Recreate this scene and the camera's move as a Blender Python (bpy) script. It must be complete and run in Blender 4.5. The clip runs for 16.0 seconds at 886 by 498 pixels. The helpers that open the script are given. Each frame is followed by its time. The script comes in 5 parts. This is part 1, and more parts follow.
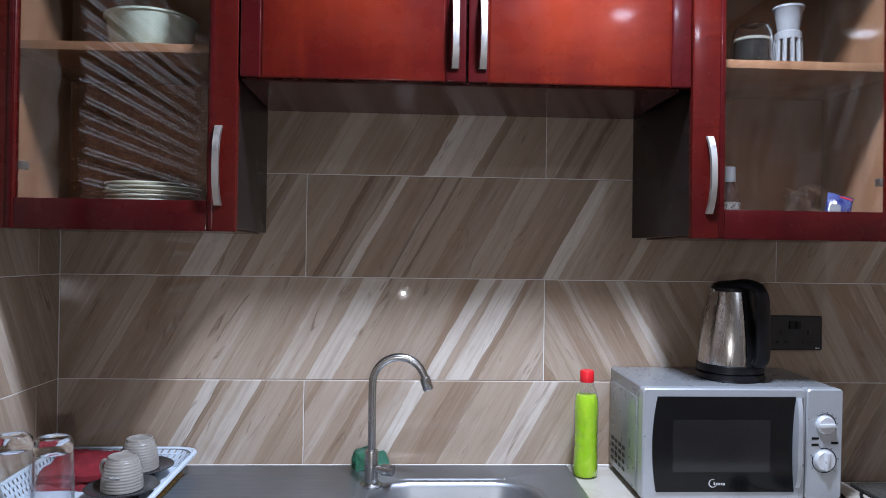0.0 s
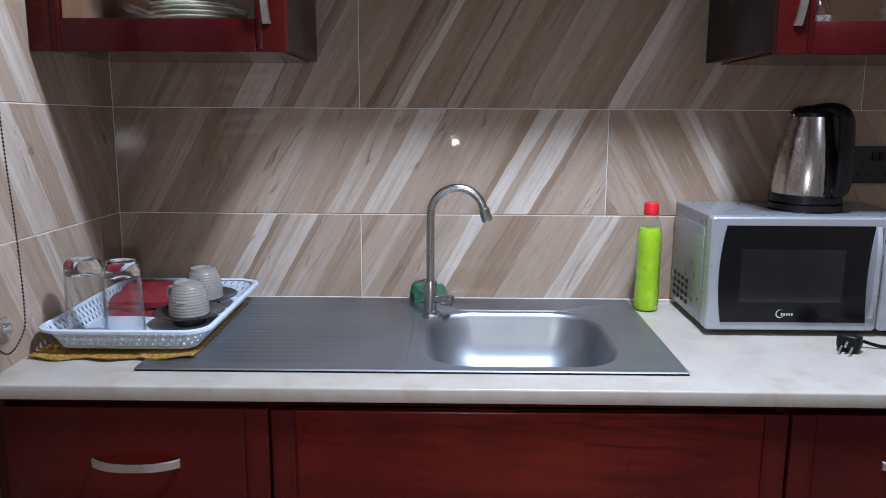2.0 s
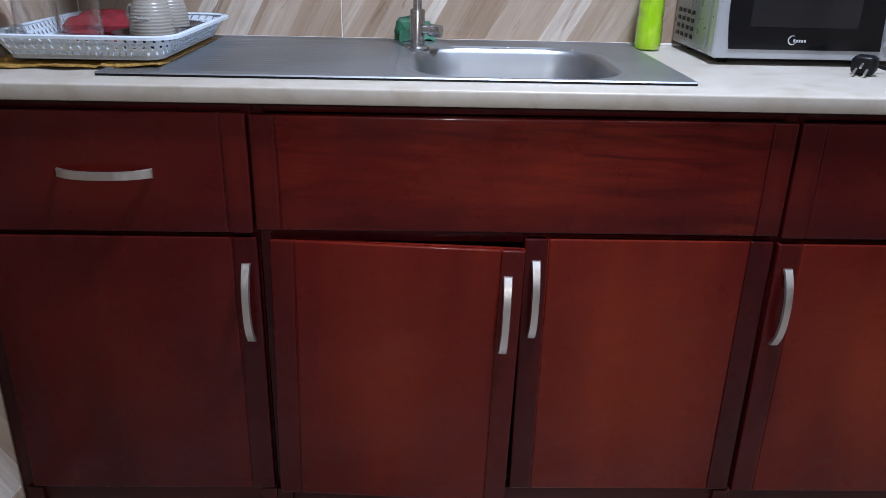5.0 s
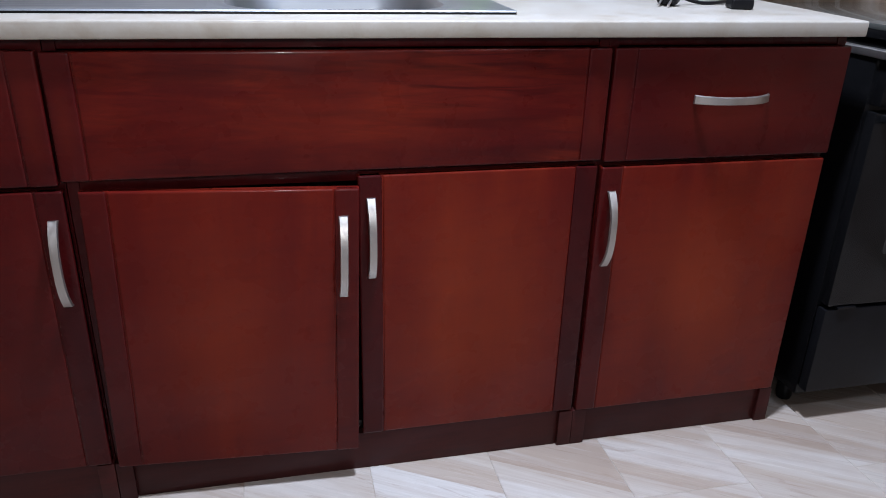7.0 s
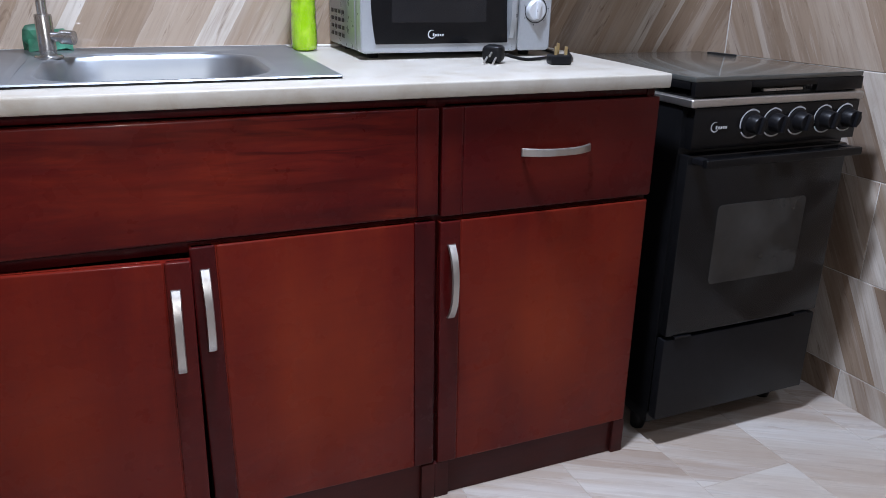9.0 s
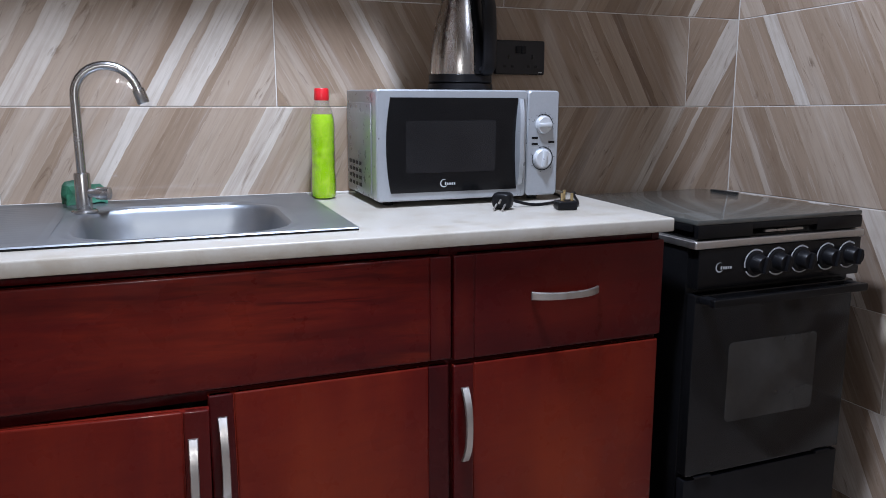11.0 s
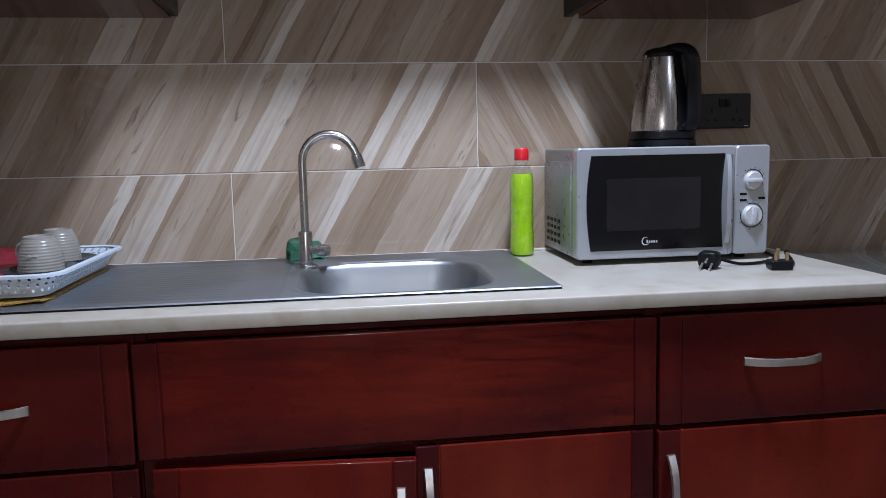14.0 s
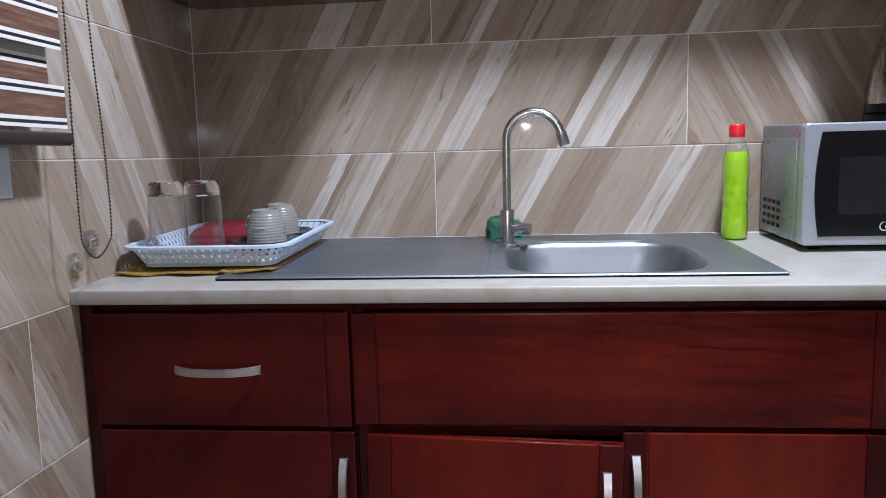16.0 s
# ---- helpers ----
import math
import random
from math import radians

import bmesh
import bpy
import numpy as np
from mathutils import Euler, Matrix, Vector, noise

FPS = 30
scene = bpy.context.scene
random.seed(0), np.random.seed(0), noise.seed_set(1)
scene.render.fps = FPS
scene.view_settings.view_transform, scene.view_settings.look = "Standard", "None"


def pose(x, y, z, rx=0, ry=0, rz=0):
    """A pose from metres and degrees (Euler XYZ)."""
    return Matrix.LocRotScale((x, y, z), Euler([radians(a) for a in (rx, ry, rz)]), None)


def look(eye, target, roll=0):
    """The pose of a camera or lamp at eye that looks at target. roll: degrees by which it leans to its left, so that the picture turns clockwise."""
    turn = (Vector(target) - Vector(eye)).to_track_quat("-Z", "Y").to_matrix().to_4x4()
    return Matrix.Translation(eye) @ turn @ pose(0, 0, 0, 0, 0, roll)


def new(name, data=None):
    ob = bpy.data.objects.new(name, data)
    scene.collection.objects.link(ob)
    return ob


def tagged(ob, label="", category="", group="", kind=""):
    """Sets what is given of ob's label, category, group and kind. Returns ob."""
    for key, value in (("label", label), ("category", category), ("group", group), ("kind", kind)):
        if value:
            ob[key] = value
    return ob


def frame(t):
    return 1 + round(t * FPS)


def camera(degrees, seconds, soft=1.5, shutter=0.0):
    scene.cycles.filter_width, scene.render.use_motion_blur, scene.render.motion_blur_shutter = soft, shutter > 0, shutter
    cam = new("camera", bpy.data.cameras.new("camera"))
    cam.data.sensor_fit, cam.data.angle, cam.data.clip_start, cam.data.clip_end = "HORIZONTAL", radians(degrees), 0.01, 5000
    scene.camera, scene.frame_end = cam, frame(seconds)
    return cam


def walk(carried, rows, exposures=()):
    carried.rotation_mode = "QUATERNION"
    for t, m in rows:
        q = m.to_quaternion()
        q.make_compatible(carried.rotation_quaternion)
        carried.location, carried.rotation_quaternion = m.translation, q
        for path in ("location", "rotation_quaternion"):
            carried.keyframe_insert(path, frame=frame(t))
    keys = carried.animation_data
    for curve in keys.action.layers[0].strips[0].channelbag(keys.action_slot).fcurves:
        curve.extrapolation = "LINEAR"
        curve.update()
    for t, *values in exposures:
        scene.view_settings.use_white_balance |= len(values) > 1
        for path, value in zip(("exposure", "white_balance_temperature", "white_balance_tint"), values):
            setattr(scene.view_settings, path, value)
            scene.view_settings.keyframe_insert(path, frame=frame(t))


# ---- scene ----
cam = camera(61.6, 16.0, soft=0.9)
PATH = [
    (0, (0.246, -1.865, 1.428), (0.348, 0.133, 1.445), 0.8),
    (0.5, (0.24, -1.857, 1.404), (0.32, 0.14, 1.349), 0.8),
    (1, (0.234, -1.853, 1.382), (0.278, 0.142, 1.244), 0.6),
    (1.5, (0.226, -1.838, 1.37), (0.235, 0.147, 1.128), 0.3),
    (2, (0.223, -1.817, 1.34), (0.201, 0.153, 1.001), 0.3),
    (2.5, (0.205, -1.8, 1.292), (0.181, 0.158, 0.885), 0.5),
    (3, (0.196, -1.795, 1.245), (0.169, 0.147, 0.768), 0.9),
    (3.5, (0.191, -1.791, 1.203), (0.169, 0.133, 0.656), 1.0),
    (4, (0.19, -1.787, 1.159), (0.187, 0.116, 0.545), 1.2),
    (4.2, (0.192, -1.788, 1.144), (0.195, 0.107, 0.504), 1.2),
    (6.3, (0.222, -1.79, 1.009), (0.459, 0.031, 0.216), 1.4),
    (6.5, (0.23, -1.792, 1.01), (0.513, 0.022, 0.217), 1.4),
    (7, (0.238, -1.794, 1.009), (0.661, -0.001, 0.23), 1.5),
    (7.5, (0.262, -1.797, 1.016), (0.795, -0.031, 0.243), 1.4),
    (8, (0.285, -1.802, 1.019), (0.903, -0.06, 0.256), 1.3),
    (8.5, (0.304, -1.805, 1.028), (0.986, -0.073, 0.296), 1.1),
    (9, (0.314, -1.806, 1.04), (1.042, -0.066, 0.372), 0.8),
    (9.2, (0.314, -1.805, 1.043), (1.054, -0.059, 0.407), 0.6),
    (11.3, (0.312, -1.837, 1.099), (1.013, 0.009, 0.783), -0.3),
    (11.5, (0.311, -1.829, 1.096), (1.002, 0.025, 0.807), -0.4),
    (12, (0.308, -1.832, 1.099), (0.948, 0.047, 0.854), -0.6),
    (12.5, (0.303, -1.828, 1.105), (0.872, 0.077, 0.881), -0.8),
    (13, (0.292, -1.835, 1.104), (0.776, 0.094, 0.894), -1.0),
    (13.5, (0.282, -1.837, 1.11), (0.658, 0.116, 0.899), -1.2),
    (14, (0.264, -1.837, 1.111), (0.524, 0.134, 0.897), -1.4),
    (14.5, (0.24, -1.836, 1.111), (0.387, 0.146, 0.891), -1.5),
    (15, (0.227, -1.829, 1.114), (0.25, 0.158, 0.88), -1.6),
    (15.5, (0.205, -1.825, 1.106), (0.115, 0.159, 0.869), -1.6),
    (16, (0.195, -1.821, 1.104), (-0.001, 0.153, 0.854), -1.5),
]
walk(cam, [(t, look(eye, target, roll)) for t, eye, target, roll in PATH],
     exposures=[(0, 0.06), (2, -0.05), (3, 0.04), (4.2, 0.03), (6.3, 0.30), (7.5, 0.36), (9.2, 0.36), (11.3, 0.04), (13, -0.06), (14.3, -0.24), (15, -0.22), (15.5, -0.05), (16, -0.02)])

# ---------------------------------------------------------------- world and lights
world = bpy.data.worlds.new("world")
scene.world = world
world.use_nodes = True
world.node_tree.nodes["Background"].inputs[0].default_value = (0.8, 0.85, 1.0, 1)
world.node_tree.nodes["Background"].inputs[1].default_value = 0.0

LAMP = (0.62, -0.865, 2.60)
CEIL = 2.70


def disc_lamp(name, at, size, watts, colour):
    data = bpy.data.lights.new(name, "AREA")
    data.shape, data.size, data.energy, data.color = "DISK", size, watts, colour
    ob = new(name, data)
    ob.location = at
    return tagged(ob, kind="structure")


disc_lamp("ceiling_lamp_light", (LAMP[0], LAMP[1], LAMP[2] - 0.02), 0.20, 62, (0.825, 0.945, 1.23))
# unseen second lamp behind the camera, added to fill the shade
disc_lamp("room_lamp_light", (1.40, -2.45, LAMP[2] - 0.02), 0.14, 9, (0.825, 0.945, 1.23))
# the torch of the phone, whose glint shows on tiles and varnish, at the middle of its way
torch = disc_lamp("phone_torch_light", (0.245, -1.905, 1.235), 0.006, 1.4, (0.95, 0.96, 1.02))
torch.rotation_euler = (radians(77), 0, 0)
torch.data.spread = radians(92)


# ---------------------------------------------------------------- material helpers
def mat(name):
    m = bpy.data.materials.new(name)
    m.use_nodes = True
    nt = m.node_tree
    return m, nt, nt.nodes["Principled BSDF"]


def ramp(nt, fac, stops, constant=False):
    n = nt.nodes.new("ShaderNodeValToRGB")
    el = n.color_ramp.elements
    while len(el) < len(stops):
        el.new(0.5)
    for e, (p, c) in zip(el, stops):
        e.position, e.color = p, (*c, 1)
    if constant:
        n.color_ramp.interpolation = "CONSTANT"
    nt.links.new(fac, n.inputs[0])
    return n.outputs[0]


def coords(nt, scale=(1, 1, 1), rot=(0, 0, 0), random_shift=False):
    tc = nt.nodes.new("ShaderNodeTexCoord")
    out = tc.outputs["Object"]
    if random_shift:
        oi = nt.nodes.new("ShaderNodeObjectInfo")
        mul = nt.nodes.new("ShaderNodeMath")
        mul.operation = "MULTIPLY"
        mul.inputs[1].default_value = 37.0
        nt.links.new(oi.outputs["Random"], mul.inputs[0])
        add = nt.nodes.new("ShaderNodeVectorMath")
        add.operation = "ADD"
        nt.links.new(out, add.inputs[0])
        nt.links.new(mul.outputs[0], add.inputs[1])
        out = add.outputs[0]
    if any(rot):
        r = nt.nodes.new("ShaderNodeVectorRotate")
        r.rotation_type = "EULER_XYZ"
        r.inputs["Rotation"].default_value = [radians(a) for a in rot]
        nt.links.new(out, r.inputs["Vector"])
        out = r.outputs[0]
    mp = nt.nodes.new("ShaderNodeMapping")
    mp.inputs["Scale"].default_value = scale
    nt.links.new(out, mp.inputs["Vector"])
    return mp.outputs[0]


def noise_tex(nt, vec, scale, detail=4, rough=0.55, dist=0.0):
    n = nt.nodes.new("ShaderNodeTexNoise")
    n.inputs["Scale"].default_value, n.inputs["Detail"].default_value = scale, detail
    n.inputs["Roughness"].default_value, n.inputs["Distortion"].default_value = rough, dist
    nt.links.new(vec, n.inputs["Vector"])
    return n.outputs["Fac"]


def mix(nt, fac, a, b, how="MIX"):
    n = nt.nodes.new("ShaderNodeMix")
    n.data_type, n.blend_type = "RGBA", how
    for sock, v in ((n.inputs[0], fac), (n.inputs[6], a), (n.inputs[7], b)):
        if isinstance(v, (int, float)):
            sock.default_value = v
        elif isinstance(v, tuple):
            sock.default_value = (*v, 1)
        else:
            nt.links.new(v, sock)
    return n.outputs[2]


def span(nt, fac, lo, hi, a=0.3, b=0.7):
    n = nt.nodes.new("ShaderNodeMapRange")
    n.inputs[1].default_value, n.inputs[2].default_value = a, b
    n.inputs[3].default_value, n.inputs[4].default_value = lo, hi
    nt.links.new(fac, n.inputs[0])
    return n.outputs[0]


def bump(nt, bsdf, height, strength, dist=0.002):
    n = nt.nodes.new("ShaderNodeBump")
    n.inputs["Strength"].default_value, n.inputs["Distance"].default_value = strength, dist
    nt.links.new(height, n.inputs["Height"])
    nt.links.new(n.outputs[0], bsdf.inputs["Normal"])


def plain(name, col, rough=0.4, metal=0.0, grain=0.06, scale=40, bumpy=0.05, spec=0.5, coat=0.0):
    """Plain surface with slight mottling in colour, gloss and relief."""
    m, nt, b = mat(name)
    v = coords(nt)
    n = noise_tex(nt, v, scale, 5)
    c = mix(nt, span(nt, n, 0, 1), tuple(x * (1 - grain) for x in col), tuple(min(1, x * (1 + grain)) for x in col))
    nt.links.new(c, b.inputs["Base Color"])
    nt.links.new(span(nt, noise_tex(nt, v, scale * 0.2, 3), rough * 0.85, rough * 1.15), b.inputs["Roughness"])
    b.inputs["Metallic"].default_value = metal
    b.inputs["Specular IOR Level"].default_value = spec
    b.inputs["Coat Weight"].default_value = coat
    if bumpy:
        bump(nt, b, n, bumpy, 0.001)
    return m


def red_wood(name, dark, mid, light, axis, rough=0.27, flame=0.0, burst=0.0, glow=(0.23, 0.030, 0.009)):
    """Lacquered red-stained timber; the grain runs along axis (0 x, 2 z). burst: how far the colour brightens to glow
    towards the middle of a board, torch light painted in with the sprayed stain.
    """
    m, nt, b = mat(name)
    s = [9.0, 9.0, 9.0]
    s[axis] = 0.9
    v = coords(nt, tuple(s))
    cloud = noise_tex(nt, v, 0.9, 4, 0.55, 0.7)
    fine = noise_tex(nt, coords(nt, tuple(26 * x / 9 for x in s)), 4.0, 6, 0.65)
    c = ramp(nt, cloud, [(0.30, dark), (0.5, mid), (0.72, light)])
    c = mix(nt, span(nt, fine, 0.0, 0.45), c, dark)
    weave = noise_tex(nt, coords(nt, (90, 90, 160)), 1.0, 3, 0.6)
    c = mix(nt, span(nt, weave, 0.0, 0.30, 0.45, 0.7), c, dark)
    blot = noise_tex(nt, coords(nt), 4.2, 3)
    c = mix(nt, span(nt, blot, 0.0, 0.50, 0.42, 0.70), c, light)
    if flame:
        k = [70.0, 70.0, 70.0]
        k[axis] = 5.5
        lick = noise_tex(nt, coords(nt, tuple(k), (0, radians(4), 0)), 1.0, 3, 0.5, 1.0)
        where = span(nt, noise_tex(nt, coords(nt, (0.7, 1, 1)), 4.0, 2), 0.15, 1.0, 0.42, 0.60)
        dose = nt.nodes.new("ShaderNodeMath")
        dose.operation = "MULTIPLY"
        nt.links.new(span(nt, lick, 0.0, flame, 0.50, 0.64), dose.inputs[0])
        nt.links.new(where, dose.inputs[1])
        c = mix(nt, dose.outputs[0], c, tuple(x * 0.75 for x in dark))
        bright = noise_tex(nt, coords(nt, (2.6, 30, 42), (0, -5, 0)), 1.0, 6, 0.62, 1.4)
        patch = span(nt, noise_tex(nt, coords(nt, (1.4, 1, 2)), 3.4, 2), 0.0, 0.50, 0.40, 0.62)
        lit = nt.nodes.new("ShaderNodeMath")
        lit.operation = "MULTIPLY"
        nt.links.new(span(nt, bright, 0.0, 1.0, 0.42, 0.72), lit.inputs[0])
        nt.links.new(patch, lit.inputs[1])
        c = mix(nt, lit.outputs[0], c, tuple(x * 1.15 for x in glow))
    figure = noise_tex(nt, coords(nt, (7, 7, 46) if axis == 2 else (9, 9, 60), (0, 5, 0)), 1.0, 4, 0.6, 1.2)
    c = mix(nt, span(nt, figure, 0.0, 0.40, 0.48, 0.70), c, dark)
    # brighter middle: the torch's glow painted in along with the thinner stain
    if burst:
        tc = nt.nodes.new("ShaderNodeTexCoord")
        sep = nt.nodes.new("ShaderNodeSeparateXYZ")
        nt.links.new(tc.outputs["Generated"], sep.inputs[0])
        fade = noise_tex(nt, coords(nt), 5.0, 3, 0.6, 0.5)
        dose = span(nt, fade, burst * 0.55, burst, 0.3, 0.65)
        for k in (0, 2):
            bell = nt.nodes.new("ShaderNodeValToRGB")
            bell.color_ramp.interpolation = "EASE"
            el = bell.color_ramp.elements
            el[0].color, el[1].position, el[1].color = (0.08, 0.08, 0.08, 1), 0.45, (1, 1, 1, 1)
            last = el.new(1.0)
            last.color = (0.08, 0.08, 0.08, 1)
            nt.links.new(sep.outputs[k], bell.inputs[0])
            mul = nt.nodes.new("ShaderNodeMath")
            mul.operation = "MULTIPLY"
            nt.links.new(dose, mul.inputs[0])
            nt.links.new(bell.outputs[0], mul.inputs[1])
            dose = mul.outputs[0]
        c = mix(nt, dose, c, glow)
    nt.links.new(c, b.inputs["Base Color"])
    nt.links.new(span(nt, noise_tex(nt, coords(nt), 12, 4), rough * 0.8, rough * 1.35), b.inputs["Roughness"])
    b.inputs["Coat Weight"].default_value, b.inputs["Coat Roughness"].default_value = 0.12, 0.08
    b.inputs["Specular IOR Level"].default_value = 0.13
    return m


def blend_tones(tones, t):
    """A tone between 0 (darkest) and 1 (palest) of a row of five."""
    k = min(int(t * 4), 3)
    f = t * 4 - k
    return tuple(a + (b - a) * f for a, b in zip(tones[k], tones[k + 1]))


def plank_tile(name, slant, tones, band=13.0, gloss=0.02, stripes=None, size=(1.2, 0.2563)):
    """Glazed tile printed with slanting timber boards. slant: degrees from upright, leaning right when positive.
    stripes: where each board begins along the lower edge, in metres, and its tone; without them the boards fall by chance."""
    m, nt, b = mat(name)
    rot = (0, -slant, 0)
    v = coords(nt, (1, 1, 1), rot, not stripes)
    sep = nt.nodes.new("ShaderNodeSeparateXYZ")
    nt.links.new(v, sep.inputs[0])
    wob = noise_tex(nt, coords(nt, (3, 3, 0.8), rot, True), 1.4, 2)
    add = nt.nodes.new("ShaderNodeMath")
    add.operation = "MULTIPLY_ADD"
    add.inputs[1].default_value = 0.02
    nt.links.new(sep.outputs[0], add.inputs[2])
    if stripes:
        rag = noise_tex(nt, coords(nt, (40, 40, 5), rot, True), 1.0, 4, 0.6, 0.4)
        off = nt.nodes.new("ShaderNodeMath")
        off.operation = "SUBTRACT"
        nt.links.new(rag, off.inputs[0])
        off.inputs[1].default_value = 0.5
        nt.links.new(off.outputs[0], add.inputs[0])
        w, h = size
        lo, hi = -0.35, w + 0.35
        c0, tan = math.cos(radians(slant)), math.tan(radians(slant))
        fac = nt.nodes.new("ShaderNodeMath")
        fac.operation = "MULTIPLY_ADD"
        nt.links.new(add.outputs[0], fac.inputs[0])
        fac.inputs[1].default_value = 1 / c0 / (hi - lo)
        fac.inputs[2].default_value = (w / 2 - h / 2 * tan - lo) / (hi - lo)
        c = ramp(nt, fac.outputs[0], [(max(0.0, (u - lo) / (hi - lo)), blend_tones(tones, t)) for u, t in stripes], True)
    else:
        nt.links.new(wob, add.inputs[0])
        vor = nt.nodes.new("ShaderNodeTexVoronoi")
        vor.voronoi_dimensions = "1D"
        vor.inputs["Scale"].default_value = band
        vor.inputs["Randomness"].default_value = 1.0
        nt.links.new(add.outputs[0], vor.inputs["W"])
        hue = nt.nodes.new("ShaderNodeSeparateColor")
        nt.links.new(vor.outputs["Color"], hue.inputs[0])
        c = ramp(nt, hue.outputs[0], [(0.0, tones[0]), (0.22, tones[1]), (0.5, tones[2]), (0.74, tones[3]), (1.0, tones[4])])
    narrow = nt.nodes.new("ShaderNodeTexVoronoi")
    narrow.voronoi_dimensions = "1D"
    narrow.inputs["Scale"].default_value = band * 3.1
    nt.links.new(add.outputs[0], narrow.inputs["W"])
    hue2 = nt.nodes.new("ShaderNodeSeparateColor")
    nt.links.new(narrow.outputs["Color"], hue2.inputs[0])
    c2 = ramp(nt, hue2.outputs[1], [(0.0, tones[1]), (0.4, tones[2]), (0.75, tones[3]), (1.0, tones[4])])
    c = mix(nt, 0.14 if stripes else 0.24, c, c2)
    # long stains, pale wisps, fine pores and short dark figure along the grain
    streak = noise_tex(nt, coords(nt, (30, 30, 1.8), rot, True), 1.0, 5, 0.58, 0.8)
    c = mix(nt, span(nt, streak, 0.0, 0.42 if stripes else 0.62, 0.48, 0.72), c, tones[1])
    pale = noise_tex(nt, coords(nt, (13, 13, 1.1), rot, True), 1.0, 3, 0.5, 0.5)
    c = mix(nt, span(nt, pale, 0.0, 0.22 if stripes else 0.55, 0.54, 0.66), c, tones[4])
    fibre = noise_tex(nt, coords(nt, (110, 110, 5), rot, True), 1.0, 5, 0.7, 0.6)
    c = mix(nt, span(nt, fibre, 0.0, 0.30, 0.46, 0.72), c, tones[0])
    glint = noise_tex(nt, coords(nt, (120, 120, 7), rot, True), 1.3, 3, 0.6, 0.4)
    c = mix(nt, span(nt, glint, 0.0, 0.22, 0.58, 0.74), c, tones[4])
    cloud = noise_tex(nt, coords(nt, (1, 1, 1), rot, True), 16, 4, 0.6)
    c = mix(nt, span(nt, cloud, 0.0, 0.24, 0.45, 0.75), c, tones[2])
    knot = noise_tex(nt, coords(nt, (46, 46, 6.5), rot, True), 0.8, 5, 0.62, 1.6)
    c = mix(nt, span(nt, knot, 0.0, 0.70, 0.605, 0.73), c, tones[0])
    nt.links.new(c, b.inputs["Base Color"])
    nt.links.new(span(nt, streak, gloss * 0.8, gloss * 1.5), b.inputs["Roughness"])
    b.inputs["Specular IOR Level"].default_value = 0.30
    # print relief over the slow unevenness of a fired glaze
    ripple = nt.nodes.new("ShaderNodeMath")
    ripple.operation = "MULTIPLY_ADD"
    nt.links.new(noise_tex(nt, coords(nt, (1, 1, 1), (0, 0, 0), True), 22, 3, 0.6), ripple.inputs[0])
    ripple.inputs[1].default_value = 1.6
    nt.links.new(streak, ripple.inputs[2])
    bump(nt, b, ripple.outputs[0], 0.11, 0.001)
    return m


def clear(name, col=(1, 1, 1), rough=0.0, ior=1.45):
    m, nt, b = mat(name)
    b.inputs["Base Color"].default_value = (*col, 1)
    b.inputs["Transmission Weight"].default_value = 1.0
    b.inputs["Roughness"].default_value, b.inputs["IOR"].default_value = rough, ior
    return m


def window_pane(name, tint, sheen=0.0):
    """Thin flat glass: mostly see-through, with a mirror sheen."""
    m, nt, b = mat(name)
    tr = nt.nodes.new("ShaderNodeBsdfTransparent")
    tr.inputs[0].default_value = (*tint, 1)
    gl = nt.nodes.new("ShaderNodeBsdfGlossy")
    gl.inputs["Roughness"].default_value = 0.03
    mx = nt.nodes.new("ShaderNodeMixShader")
    if sheen:
        mx.inputs[0].default_value = sheen
    else:
        fr = nt.nodes.new("ShaderNodeFresnel")
        fr.inputs[0].default_value = 1.62
        nt.links.new(fr.outputs[0], mx.inputs[0])
    nt.links.new(tr.outputs[0], mx.inputs[1])
    nt.links.new(gl.outputs[0], mx.inputs[2])
    nt.links.new(mx.outputs[0], nt.nodes["Material Output"].inputs[0])
    return m


def thin_glass(name):
    """A thin glass wall: clear face on, with more gloss towards its outline."""
    m, nt, b = mat(name)
    tr, gl, mx = nt.nodes.new("ShaderNodeBsdfTransparent"), nt.nodes.new("ShaderNodeBsdfGlossy"), nt.nodes.new("ShaderNodeMixShader")
    tr.inputs[0].default_value = (0.985, 0.99, 0.99, 1)
    gl.inputs["Roughness"].default_value = 0.05
    lw = nt.nodes.new("ShaderNodeLayerWeight")
    lw.inputs[0].default_value = 0.22
    nt.links.new(span(nt, lw.outputs["Facing"], 0.012, 0.75, 0.0, 1.0), mx.inputs[0])
    nt.links.new(tr.outputs[0], mx.inputs[1])
    nt.links.new(gl.outputs[0], mx.inputs[2])
    nt.links.new(mx.outputs[0], nt.nodes["Material Output"].inputs[0])
    return m


def mottled(name, a, c, scale, rough):
    """Two printed colours broken up in patches."""
    m, nt, b = mat(name)
    n = noise_tex(nt, coords(nt), scale, 2, 0.5, 0.6)
    nt.links.new(ramp(nt, n, [(0.46, a), (0.54, c)]), b.inputs["Base Color"])
    b.inputs["Roughness"].default_value = rough
    bump(nt, b, n, 0.3, 0.001)
    return m


